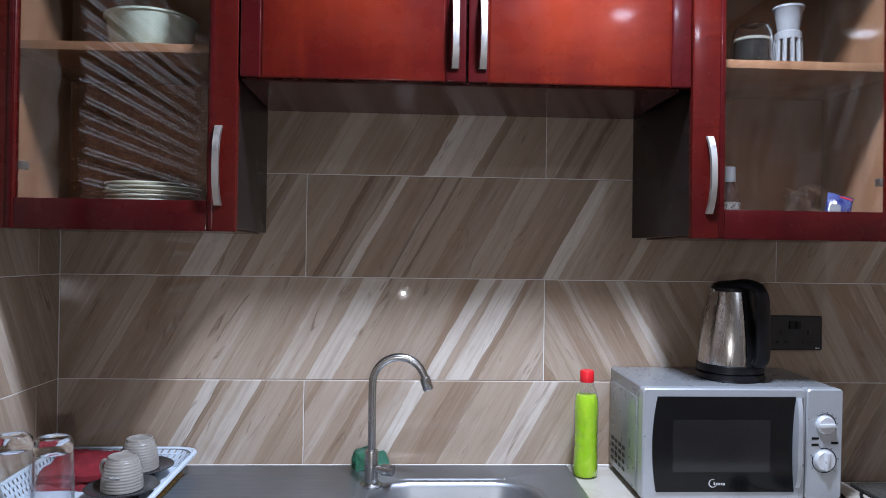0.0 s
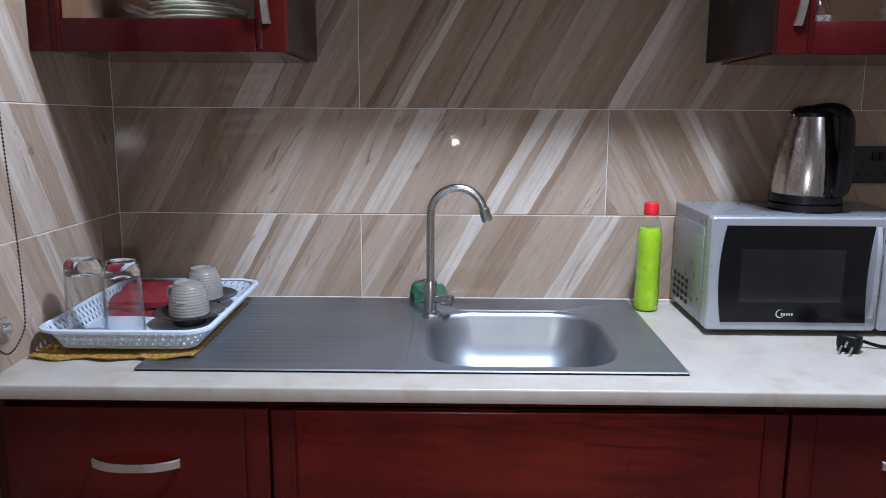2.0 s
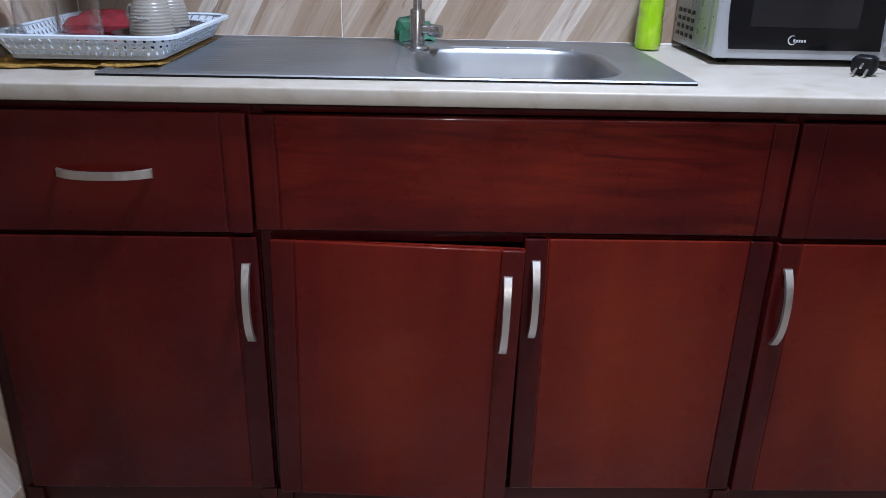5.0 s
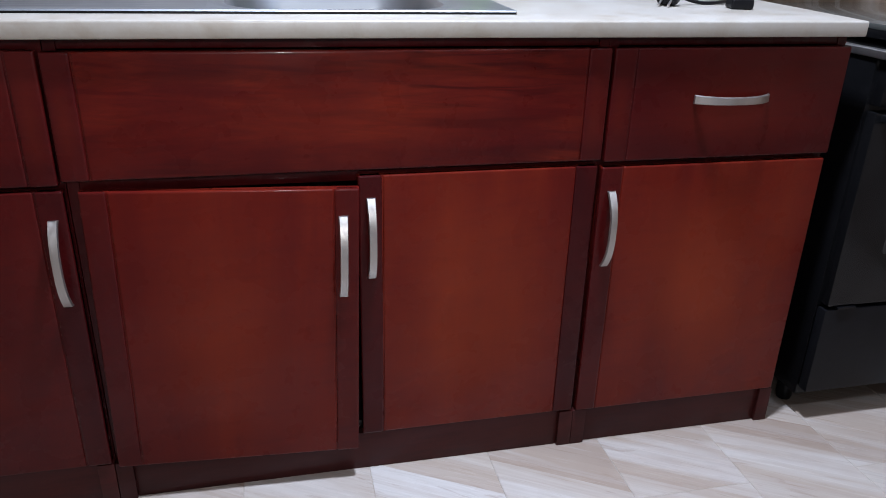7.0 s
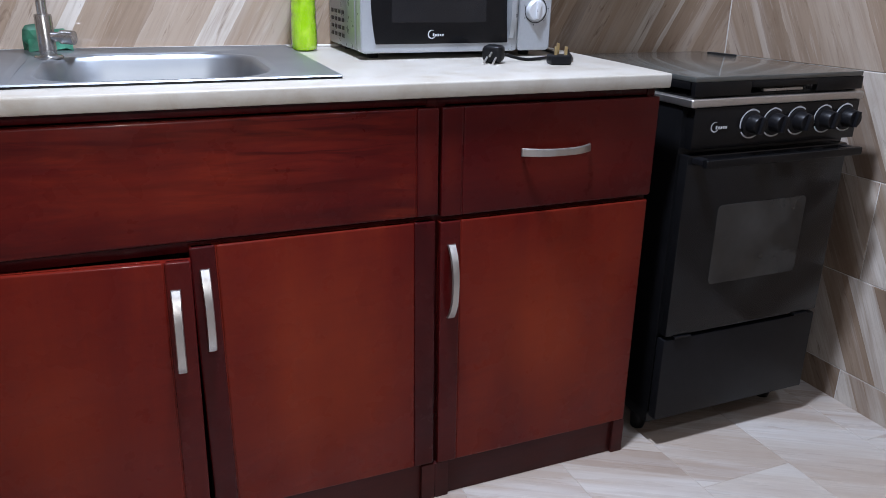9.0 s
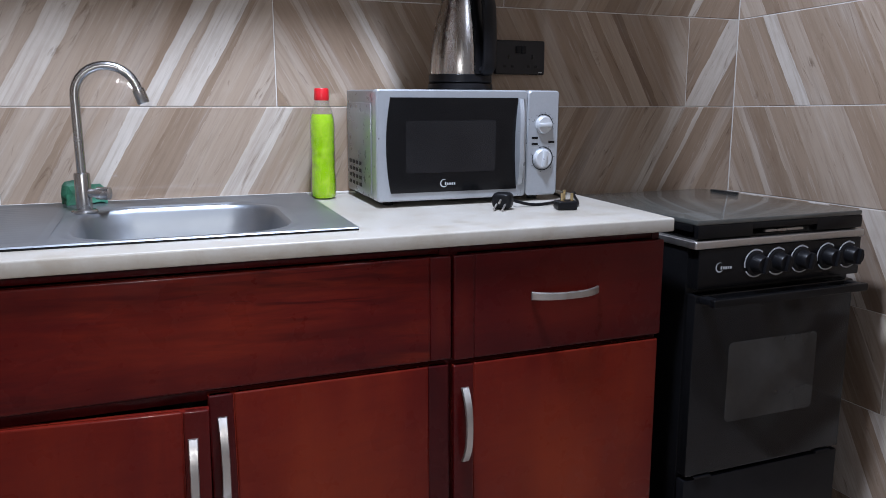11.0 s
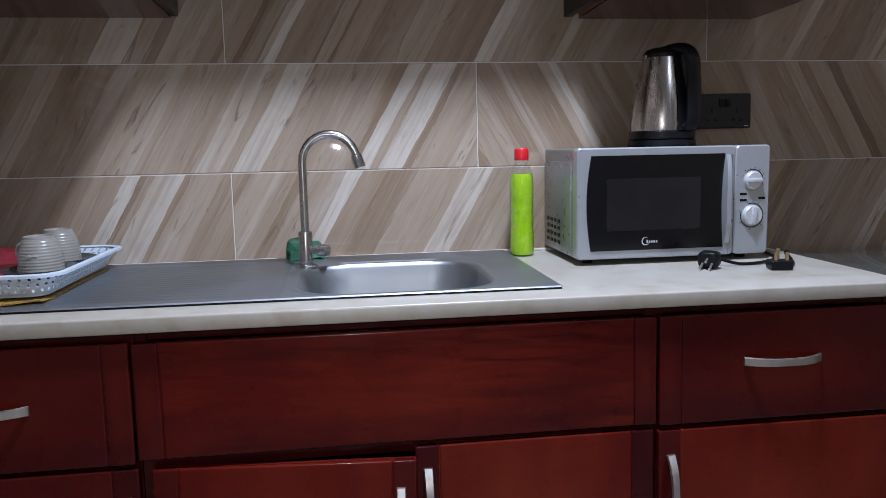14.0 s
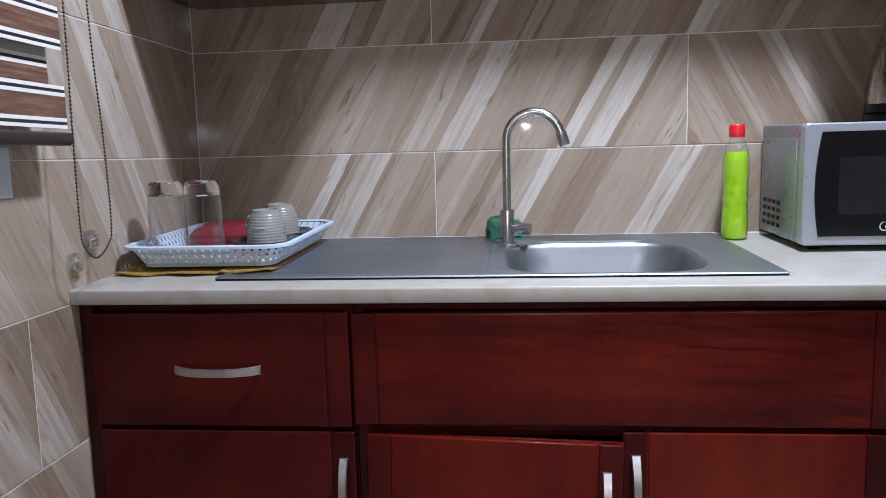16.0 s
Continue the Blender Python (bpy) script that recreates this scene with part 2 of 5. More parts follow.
def steel(name, col, rough, axis, amount=0.25):
    m, nt, b = mat(name)
    s = [220.0, 220.0, 220.0]
    s[axis] = 3.0
    n = noise_tex(nt, coords(nt, tuple(s)), 1.0, 3)
    cloud = noise_tex(nt, coords(nt), 9, 4)
    nt.links.new(mix(nt, span(nt, cloud, 0, 1), tuple(x * 0.9 for x in col), col), b.inputs["Base Color"])
    b.inputs["Metallic"].default_value = 1.0
    nt.links.new(span(nt, n, rough * 0.8, rough * 1.3), b.inputs["Roughness"])
    if amount:
        bump(nt, b, n, amount, 0.0004)
    return m


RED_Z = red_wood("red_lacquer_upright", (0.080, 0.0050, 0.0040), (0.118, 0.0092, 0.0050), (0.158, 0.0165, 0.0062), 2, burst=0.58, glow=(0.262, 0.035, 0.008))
# same lacquer darkened for the left doors: weaker light put into the colour
RED_DIM = red_wood("red_lacquer_dim", (0.072, 0.0043, 0.0038), (0.096, 0.0064, 0.0042), (0.132, 0.0108, 0.0048), 2, burst=0.48)
RED_SHADED = red_wood("red_lacquer_shaded", (0.040, 0.0026, 0.0034), (0.060, 0.0042, 0.0044), (0.084, 0.0066, 0.0050), 2, burst=0.15)
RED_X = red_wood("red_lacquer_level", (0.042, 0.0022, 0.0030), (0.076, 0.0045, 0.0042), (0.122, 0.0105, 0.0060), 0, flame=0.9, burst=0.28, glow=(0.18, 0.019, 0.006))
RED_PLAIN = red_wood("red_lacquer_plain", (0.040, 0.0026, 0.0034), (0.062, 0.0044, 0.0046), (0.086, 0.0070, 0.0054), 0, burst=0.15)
STILE = red_wood("red_lacquer_stile", (0.026, 0.0018, 0.0026), (0.042, 0.0030, 0.0036), (0.064, 0.0052, 0.0048), 2, 0.25)
SOFT_STILE = red_wood("red_lacquer_soft_stile", (0.044, 0.0030, 0.0036), (0.062, 0.0046, 0.0044), (0.088, 0.0080, 0.0052), 2, 0.25)
FRAME = red_wood("red_lacquer_frame", (0.032, 0.0022, 0.0026), (0.056, 0.0044, 0.0036), (0.084, 0.0080, 0.0042), 2, 0.25)
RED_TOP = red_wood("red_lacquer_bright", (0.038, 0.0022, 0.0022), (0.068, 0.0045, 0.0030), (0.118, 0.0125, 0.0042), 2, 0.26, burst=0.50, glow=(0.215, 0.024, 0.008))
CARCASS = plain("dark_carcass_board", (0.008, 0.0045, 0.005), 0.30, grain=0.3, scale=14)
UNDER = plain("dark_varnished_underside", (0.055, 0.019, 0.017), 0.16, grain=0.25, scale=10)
PLY = red_wood("cabinet_inside_ply", (0.185, 0.086, 0.046), (0.255, 0.128, 0.068), (0.32, 0.170, 0.092), 2, 0.45)
PLINTH = red_wood("plinth_board", (0.028, 0.007, 0.007), (0.048, 0.010, 0.009), (0.07, 0.013, 0.011), 0, 0.35)
NICKEL = steel("satin_nickel", (0.50, 0.475, 0.445), 0.42, 2, 0.0)
SINKSTEEL = plain("satin_sink_steel", (0.305, 0.325, 0.345), 0.46, metal=1.0, grain=0.06, scale=7, bumpy=0.0)
TAPSTEEL = plain("tap_steel", (0.40, 0.39, 0.38), 0.27, metal=1.0, grain=0.05, scale=30, bumpy=0.0)
KETTLESTEEL = steel("kettle_steel", (0.50, 0.475, 0.45), 0.24, 2, 0.0)
TILE_TONES = [(0.112, 0.071, 0.046), (0.240, 0.169, 0.116), (0.312, 0.234, 0.170), (0.402, 0.328, 0.258), (0.585, 0.54, 0.48)]
TILE_R = plank_tile("plank_tile_right", 29, TILE_TONES)
TILE_L = plank_tile("plank_tile_left", -29, TILE_TONES)
FLOOR_TONES = [(0.27, 0.200, 0.155), (0.345, 0.275, 0.222), (0.41, 0.350, 0.292), (0.465, 0.425, 0.38), (0.53, 0.505, 0.475)]
FLOOR_T = plank_tile("plank_floor_tile", -59, FLOOR_TONES, 12.0, 0.25)
FLOOR_GROUT = plain("floor_grout", (0.36, 0.315, 0.265), 0.8, grain=0.15, scale=30)
GROUT = plain("pale_grout", (0.58, 0.55, 0.51), 0.8, grain=0.08, scale=60)
PAINT = plain("bounce_wall_paint", (0.46, 0.43, 0.39), 0.6, grain=0.03, scale=6)
CEILING_PAINT = plain("white_ceiling_paint", (0.80, 0.79, 0.76), 0.7, grain=0.02, scale=6)
BLACK = plain("black_plastic", (0.006, 0.006, 0.007), 0.36, grain=0.2, spec=0.19)
SOCKET_BLACK = plain("satin_black_plastic", (0.013, 0.013, 0.0145), 0.30, grain=0.15, spec=0.35)
BLACK_EN = plain("black_enamel", (0.005, 0.005, 0.0055), 0.22, grain=0.2, scale=20, spec=0.20)
BLACK_GLASS = plain("black_glass", (0.0055, 0.0055, 0.006), 0.17, grain=0.1, bumpy=0.0, spec=0.28)
LID_GLASS = plain("grey_lid_glass", (0.060, 0.063, 0.058), 0.07, grain=0.2, scale=9, bumpy=0.0, spec=1.0)
DIM_GLASS = plain("grey_window_glass", (0.011, 0.011, 0.012), 0.12, grain=0.25, scale=8, bumpy=0.0)
# the microwave front's silver darkened, shade on its side put into the colour
CASING = plain("grey_painted_steel", (0.27, 0.285, 0.295), 0.30, metal=0.5, grain=0.04, scale=200)
OVEN_PANE = plain("oven_window_glass", (0.024, 0.024, 0.023), 0.14, grain=0.3, scale=8, bumpy=0.0)
DIAL = plain("pale_silver_plastic", (0.58, 0.60, 0.62), 0.30, metal=0.35, grain=0.03, scale=200)
SILVER = plain("silver_painted_plastic", (0.42, 0.445, 0.47), 0.32, metal=0.5, grain=0.03, scale=200)
WHITE_MARK = plain("pale_print", (0.46, 0.47, 0.48), 0.5, grain=0.02)
WHITE_PLASTIC = plain("white_plastic", (0.50, 0.57, 0.64), 0.38, grain=0.03)
GOLD = mottled("gold_mat_weave", (0.22, 0.115, 0.018), (0.42, 0.25, 0.055), 150, 0.34)
CHINA_GREY = plain("grey_stoneware", (0.255, 0.240, 0.215), 0.32, grain=0.08, scale=60)
SAUCER_M = plain("dark_stoneware", (0.030, 0.030, 0.031), 0.25, grain=0.2)
CHINA_PALE = plain("pale_green_glaze", (0.46, 0.52, 0.42), 0.22, grain=0.04)
CHINA_DULL = plain("dull_white_plastic", (0.22, 0.225, 0.235), 0.4, grain=0.04)
CHINA_WHITE = plain("white_china", (0.64, 0.63, 0.52), 0.25, grain=0.03)
CLOTH = plain("red_cloth", (0.17, 0.006, 0.013), 0.85, grain=0.25, scale=90, bumpy=0.5)
SPONGE_M = plain("green_scourer", (0.016, 0.105, 0.055), 0.55, grain=0.5, scale=45, bumpy=0.7)
SPONGE_PALE = plain("pale_green_scourer", (0.060, 0.24, 0.150), 0.5, grain=0.3, scale=45, bumpy=0.4)
REDCAP = plain("red_cap_plastic", (0.62, 0.012, 0.020), 0.35, grain=0.04)
BEAD = plain("dark_bead_metal", (0.05, 0.045, 0.04), 0.35, metal=0.6, grain=0.2)
BRASS = plain("brass_pin", (0.65, 0.50, 0.26), 0.3, metal=1.0, grain=0.05)
BLUE = mottled("blue_white_foil", (0.006, 0.016, 0.13), (0.05, 0.075, 0.22), 38, 0.25)
LABEL = mottled("worn_label_print", (0.05, 0.03, 0.03), (0.30, 0.29, 0.27), 240, 0.5)
SAUCE = plain("dark_sauce", (0.035, 0.012, 0.008), 0.15, grain=0.2, bumpy=0.0)
GLASS = clear("clear_glass")
FILM = window_pane("clear_film", (0.96, 0.97, 0.985), 0.26)
PANE = window_pane("cabinet_pane", (0.90, 0.90, 0.88))
TUMBLER = thin_glass("thin_glass_wall")
BRONZE = plain("bronze_bar", (0.045, 0.033, 0.027), 0.35, metal=0.3, grain=0.2)


def worktop_material():
    m, nt, b = mat("cream_laminate")
    v = coords(nt)
    n = noise_tex(nt, v, 16, 7, 0.65, 0.4)
    c = ramp(nt, n, [(0.30, (0.325, 0.288, 0.232)), (0.48, (0.378, 0.350, 0.302)), (0.7, (0.41, 0.390, 0.352))])
    f = noise_tex(nt, v, 190, 2)
    c = mix(nt, span(nt, f, 0, 0.22, 0.5, 0.7), c, (0.34, 0.28, 0.21))
    nt.links.new(c, b.inputs["Base Color"])
    nt.links.new(span(nt, n, 0.30, 0.42), b.inputs["Roughness"])
    bump(nt, b, f, 0.04, 0.001)
    return m


def blind_material():
    m, nt, b = mat("brown_blind_fabric")
    n = noise_tex(nt, coords(nt, (60, 6, 90)), 1.6, 6, 0.7)
    c = ramp(nt, n, [(0.3, (0.060, 0.024, 0.013)), (0.5, (0.135, 0.060, 0.033)), (0.72, (0.23, 0.125, 0.08))])
    nt.links.new(c, b.inputs["Base Color"])
    b.inputs["Roughness"].default_value = 0.85
    bump(nt, b, n, 0.5, 0.001)
    return m


def liquid_material():
    """Lime soap: half clear, half scattering, under a wet sheen."""
    m, nt, b = mat("lime_dish_soap")
    n = noise_tex(nt, coords(nt, (1, 1, 0.6)), 60, 3, 0.5, 0.8)
    c = ramp(nt, n, [(0.35, (0.50, 0.90, 0.012)), (0.65, (0.70, 1.0, 0.080))])
    tl, rf, gl = nt.nodes.new("ShaderNodeBsdfTranslucent"), nt.nodes.new("ShaderNodeBsdfRefraction"), nt.nodes.new("ShaderNodeBsdfGlossy")
    df = nt.nodes.new("ShaderNodeBsdfDiffuse")
    for sh in (tl, df, rf):
        nt.links.new(c, sh.inputs[0])
    rf.inputs["IOR"].default_value, rf.inputs["Roughness"].default_value = 1.33, 0.05
    gl.inputs["Roughness"].default_value = 0.08
    mixes = [nt.nodes.new("ShaderNodeMixShader") for k in range(3)]
    fr = nt.nodes.new("ShaderNodeFresnel")
    fr.inputs[0].default_value = 1.4
    mixes[0].inputs[0].default_value, mixes[1].inputs[0].default_value = 0.38, 0.10
    nt.links.new(fr.outputs[0], mixes[2].inputs[0])
    for mx, a, o in ((mixes[0], df, tl), (mixes[1], mixes[0], rf), (mixes[2], mixes[1], gl)):
        nt.links.new(a.outputs[0], mx.inputs[1])
        nt.links.new(o.outputs[0], mx.inputs[2])
    nt.links.new(mixes[2].outputs[0], nt.nodes["Material Output"].inputs[0])
    return m


WORKTOP = worktop_material()
BLIND = blind_material()
BLIND_EDGE = plain("cream_blind_edge", (0.72, 0.70, 0.66), 0.8, grain=0.05, scale=90)
SHEER = plain("sheer_blind_band", (0.36, 0.34, 0.31), 0.8, grain=0.1, scale=150)
SOAP = liquid_material()

# ---------------------------------------------------------------- building helpers
ORIGIN = {}


def thing(name, at, label, category, group="", kind=""):
    ob = new(name)
    ob.location, ob.empty_display_size = at, 0.05
    ORIGIN[ob] = Vector(at)
    return tagged(ob, label, category, group, kind)


def part(name, bm, material, parent=None, label="", smooth=True):
    """One mesh object from a bmesh in world coordinates, under its thing or part."""
    org = ORIGIN.get(parent, Vector((0, 0, 0)))
    bmesh.ops.translate(bm, verts=bm.verts, vec=-org)
    me = bpy.data.meshes.new(name)
    bm.to_mesh(me)
    bm.free()
    me.materials.append(material)
    if smooth:
        me.polygons.foreach_set("use_smooth", [True] * len(me.polygons))
        me.set_sharp_from_angle(angle=radians(32))
    ob = new(name, me)
    if parent:
        ob.parent = parent
        ORIGIN[ob] = org
    return tagged(ob, label)


def box(x0, x1, y0, y1, z0, z1, bev=0.0, seg=2, bm=None):
    own = bmesh.new()
    bmesh.ops.create_cube(own, size=1)
    bmesh.ops.scale(own, vec=(x1 - x0, y1 - y0, z1 - z0), verts=own.verts)
    bmesh.ops.translate(own, vec=((x0 + x1) / 2, (y0 + y1) / 2, (z0 + z1) / 2), verts=own.verts)
    if bev:
        bmesh.ops.bevel(own, geom=own.edges[:], offset=bev, segments=seg, profile=0.6, affect="EDGES")
    return join(bm, own) if bm else own


def join(bm, other):
    me = bpy.data.meshes.new("tmp")
    other.to_mesh(me)
    other.free()
    bm.from_mesh(me)
    bpy.data.meshes.remove(me)
    return bm


def turned(bm, m):
    bmesh.ops.transform(bm, matrix=m, verts=bm.verts)
    return bm


def loft(rings, close_first=True, close_last=True, cyclic=True):
    bm = bmesh.new()
    made = [[bm.verts.new(p) for p in r] for r in rings]
    n = len(made[0])
    for a, b in zip(made, made[1:]):
        for i in range(n if cyclic else n - 1):
            j = (i + 1) % n
            bm.faces.new((a[i], a[j], b[j], b[i]))
    if close_first:
        bm.faces.new(made[0][::-1])
    if close_last:
        bm.faces.new(made[-1])
    bmesh.ops.recalc_face_normals(bm, faces=bm.faces)
    return bm


def circle(cx, cy, z, r, n=32):
    return [(cx + r * math.cos(2 * math.pi * i / n), cy + r * math.sin(2 * math.pi * i / n), z) for i in range(n)]


def lathe(cx, cy, profile, n=32, ends=(True, True)):
    return loft([circle(cx, cy, z, max(r, 0.0003), n) for r, z in profile], *ends)


def tube(points, r, n=12, taper=None):
    pts = [Vector(p) for p in points]
    rings, side = [], None
    for i, p in enumerate(pts):
        d = (pts[min(i + 1, len(pts) - 1)] - pts[max(i - 1, 0)]).normalized()
        if side is None:
            side = d.orthogonal().normalized()
        side = (side - d * side.dot(d)).normalized()
        up = d.cross(side)
        rr = r * (taper[i] if taper else 1)
        rings.append([p + rr * (math.cos(2 * math.pi * k / n) * side + math.sin(2 * math.pi * k / n) * up) for k in range(n)])
    return loft(rings)


def smooth_line(points, steps=8):
    """Catmull-Rom through the points."""
    p = [Vector(q) for q in points]
    p = [p[0] * 2 - p[1]] + p + [p[-1] * 2 - p[-2]]
    out = []
    for i in range(1, len(p) - 2):
        for k in range(steps):
            t = k / steps
            a, b, c, d = p[i - 1], p[i], p[i + 1], p[i + 2]
            out.append(0.5 * (2 * b + (c - a) * t + (2 * a - 5 * b + 4 * c - d) * t * t + (3 * b - a - 3 * c + d) * t ** 3))
    out.append(p[-2])
    return out


def rrect(cx, cy, hx, hy, r, z, n=8):
    pts = []
    for sx, sy, a0 in ((1, 1, 0), (-1, 1, 90), (-1, -1, 180), (1, -1, 270)):
        for k in range(n + 1):
            a = radians(a0 + 90 * k / n)
            pts.append((cx + sx * (hx - r) + r * math.cos(a), cy + sy * (hy - r) + r * math.sin(a), z))
    return pts


def front_plate(cx, cz, hx, hz, r, y0, y1, bev=0.001, n=6):
    """Rounded plate standing in an x-z plane, its face at y0 (towards the room), its back at y1."""
    def ring(y, d):
        return [(x, y, z) for x, z, _ in rrect(cx, cz, hx - d, hz - d, max(r - d, 0.0005), 0, n)]
    return loft([ring(y1, 0), ring(y0 + bev, 0), ring(y0, bev)])


def strap_handle(x, y, z, length, upright=True, rise=0.024, wide=0.017, thick=0.005):
    """A bowed flat strap handle fixed to a front at y."""
    rings = []
    n = 16
    for i in range(n + 1):
        s = -1 + 2 * i / n
        out = rise * (1 - abs(s) ** 2.6)
        along = s * length / 2
        w = wide / 2 * (1.0 - 0.12 * (1 - s * s))
        yy = y - out
        ring = []
        for a, b in ((-w, 0), (-w * 0.8, -thick), (w * 0.8, -thick), (w, 0)):
            ring.append((x + a, yy + b, z + along) if upright else (x + along, yy + b, z + a))
        rings.append(ring)
    return loft(rings)


# ---------------------------------------------------------------- room shell
XL, XR, YB = -0.597, 1.980, -3.80
TH, TW, Z0 = 0.2563, 1.2, 0.088
GAP = 0.0023


def wall_box(name, x0, x1, y0, y1, z0, z1, material, label):
    return tagged(part(name, box(x0, x1, y0, y1, z0, z1), material, None, label, smooth=False), kind="structure")


W_BACK = wall_box("wall_north", XL - 0.12, XR + 0.12, 0.0014, 0.14, -0.1, CEIL, GROUT, "tiled kitchen wall behind the worktop")
W_LEFT = wall_box("wall_west", XL - 0.12, XL - 0.0014, YB, 0.0014, -0.1, CEIL, GROUT, "tiled side wall with a blind-covered window")
W_RIGHT = wall_box("wall_east", XR + 0.0014, XR + 0.12, YB, 0.0014, -0.1, CEIL, GROUT, "tiled side wall beside the gas cooker")
# unseen wall; its distance and tone are set for the bounce light
wall_box("wall_south", XL - 0.12, XR + 0.12, YB - 0.12, YB, -0.1, CEIL, PAINT, "unseen plain cream wall closing the room")
FLOOR = wall_box("floor", XL - 0.12, XR + 0.12, YB, 0.0014, -0.10, -0.001, FLOOR_GROUT, "pale wood-look tiled kitchen floor")
wall_box("ceiling", XL - 0.12, XR + 0.12, YB - 0.12, 0.14, CEIL, CEIL + 0.1, CEILING_PAINT, "plain white painted ceiling")


def ceiling_light(at):
    lamp = thing("ceiling_light", at, "round white ceiling light above the kitchen floor", "light")
    m, nt, b = mat("lamp_diffuser")
    b.inputs["Emission Color"].default_value = (0.9, 0.96, 1.0, 1)
    b.inputs["Emission Strength"].default_value = 6.0
    x, y, z = at
    part("rim", lathe(x, y, [(0.105, z), (0.112, z + 0.01), (0.112, CEIL - 0.002)]), CEILING_PAINT, lamp)
    part("diffuser", lathe(x, y, [(0.10, z - 0.001), (0.10, z + 0.004)]), m, lamp)


ceiling_light(LAMP)
# unseen fixture, added to go with the fill lamp
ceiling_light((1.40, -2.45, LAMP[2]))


# ---------------------------------------------------------------- base units
YF = -0.578      # faces of the fronts
TOP, UNDERTOP = 0.883, 0.855


def slab_front(name, x0, x1, z0, z1, parent, panel, left=True, right=True, edge=0.042, yf=YF, side=None):
    """A slab front: flat panel between two darker stiles, softly rounded edges."""
    body = part(name, box(x0, x1, yf + 0.003, yf + 0.02, z0, z1, 0.002), panel, parent)
    xa, xb = x0, x1
    side = side or (RED_PLAIN if panel in (RED_X, RED_PLAIN) else STILE)
    if left:
        part("stile", box(x0, x0 + edge, yf, yf + 0.016, z0, z1, 0.0045, 4), side, body, "darker stained edge strip")
        xa = x0 + edge + 0.0012
    if right:
        part("stile", box(x1 - edge, x1, yf, yf + 0.016, z0, z1, 0.0045, 4), side, body, "darker stained edge strip")
        xb = x1 - edge - 0.0012
    part("panel", box(xa, xb, yf + 0.0008, yf + 0.014, z0, z1, 0.0045, 4), panel, body)
    return body


def base_carcass(unit, x0, x1):
    yb = YF + 0.021
    part("side_panel", box(x0, x0 + 0.018, yb, -0.012, 0.0, UNDERTOP - 0.001), STILE, unit)
    part("side_panel", box(x1 - 0.018, x1, yb, -0.012, 0.0, UNDERTOP - 0.001), STILE, unit)
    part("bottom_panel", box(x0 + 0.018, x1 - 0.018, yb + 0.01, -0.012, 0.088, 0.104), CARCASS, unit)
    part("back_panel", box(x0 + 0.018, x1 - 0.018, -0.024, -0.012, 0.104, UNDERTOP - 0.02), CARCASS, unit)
    part("top_rail", box(x0 + 0.018, x1 - 0.018, yb, yb + 0.02, 0.838, UNDERTOP - 0.001, 0.001), STILE, unit)
    for xe in (x0, x1 - 0.018):
        part("front_edge", box(xe, xe + 0.018, yb - 0.0015, yb + 0.001, 0.088, UNDERTOP - 0.002), STILE, unit)
    part("mid_rail", box(x0 + 0.018, x1 - 0.018, yb, yb + 0.02, 0.612, 0.645, 0.001), STILE, unit)
    part("plinth", box(x0 + 0.03, x1 - 0.03, YF + 0.012, YF + 0.03, 0.0, 0.086, 0.001), PLINTH, unit, "dark plinth board")
    part("plinth_post", box(x0, x0 + 0.03, YF + 0.004, YF + 0.03, 0.0, 0.086, 0.0015), PLINTH, unit)
    part("plinth_post", box(x1 - 0.03, x1, YF + 0.004, YF + 0.03, 0.0, 0.086, 0.0015), PLINTH, unit)


LOW = "base units under the worktop"
unit = thing("base_cabinet", (-0.335, -0.3, 0), "glossy red-brown base cabinet with one drawer and door", "cabinet", LOW)
base_carcass(unit, XL + 0.012, -0.092)
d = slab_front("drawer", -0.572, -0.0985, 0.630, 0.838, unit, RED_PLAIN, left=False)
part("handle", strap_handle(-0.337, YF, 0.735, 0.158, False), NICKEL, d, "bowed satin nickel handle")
d = slab_front("door", -0.568, -0.0945, 0.090, 0.622, unit, RED_SHADED, left=False)
part("handle", strap_handle(-0.1155, YF, 0.498, 0.152), NICKEL, d, "bowed satin nickel handle")
part("filler_strip", box(XL + 0.001, -0.572, YF + 0.012, YF + 0.03, 0.0, 0.86, 0.001), PLINTH, unit, "dark filler strip")

unit = thing("base_cabinet", (0.36, -0.3, 0), "wide red-brown sink cabinet with one door ajar", "cabinet", LOW)
base_carcass(unit, -0.0905, 0.8180)
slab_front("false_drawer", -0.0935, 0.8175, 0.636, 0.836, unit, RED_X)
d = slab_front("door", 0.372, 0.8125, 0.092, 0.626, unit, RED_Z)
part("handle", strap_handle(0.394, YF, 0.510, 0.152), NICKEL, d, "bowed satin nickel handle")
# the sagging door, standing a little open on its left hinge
d = slab_front("door", 0.0, 0.446, -0.008, 0.530, None, RED_DIM, yf=0.0, side=SOFT_STILE)
part("handle", strap_handle(0.4185, 0.0, 0.406, 0.152), NICKEL, d, "bowed satin nickel handle")
d.parent = unit
d.matrix_basis = Matrix.Translation(Vector((-0.084, YF - 0.001, 0.089)) - ORIGIN[unit]) @ pose(0, 0, 0, 0, 1.2, -2.2)
tagged(d, "sagging cabinet door standing slightly ajar")

unit = thing("base_cabinet", (1.055, -0.3, 0), "red-brown end base cabinet with one drawer and door", "cabinet", LOW)
base_carcass(unit, 0.8185, 1.297)
d = slab_front("drawer", 0.823, 1.298, 0.632, 0.836, unit, RED_PLAIN, right=False)
part("handle", strap_handle(1.062, YF, 0.744, 0.152, False), NICKEL, d, "bowed satin nickel handle")
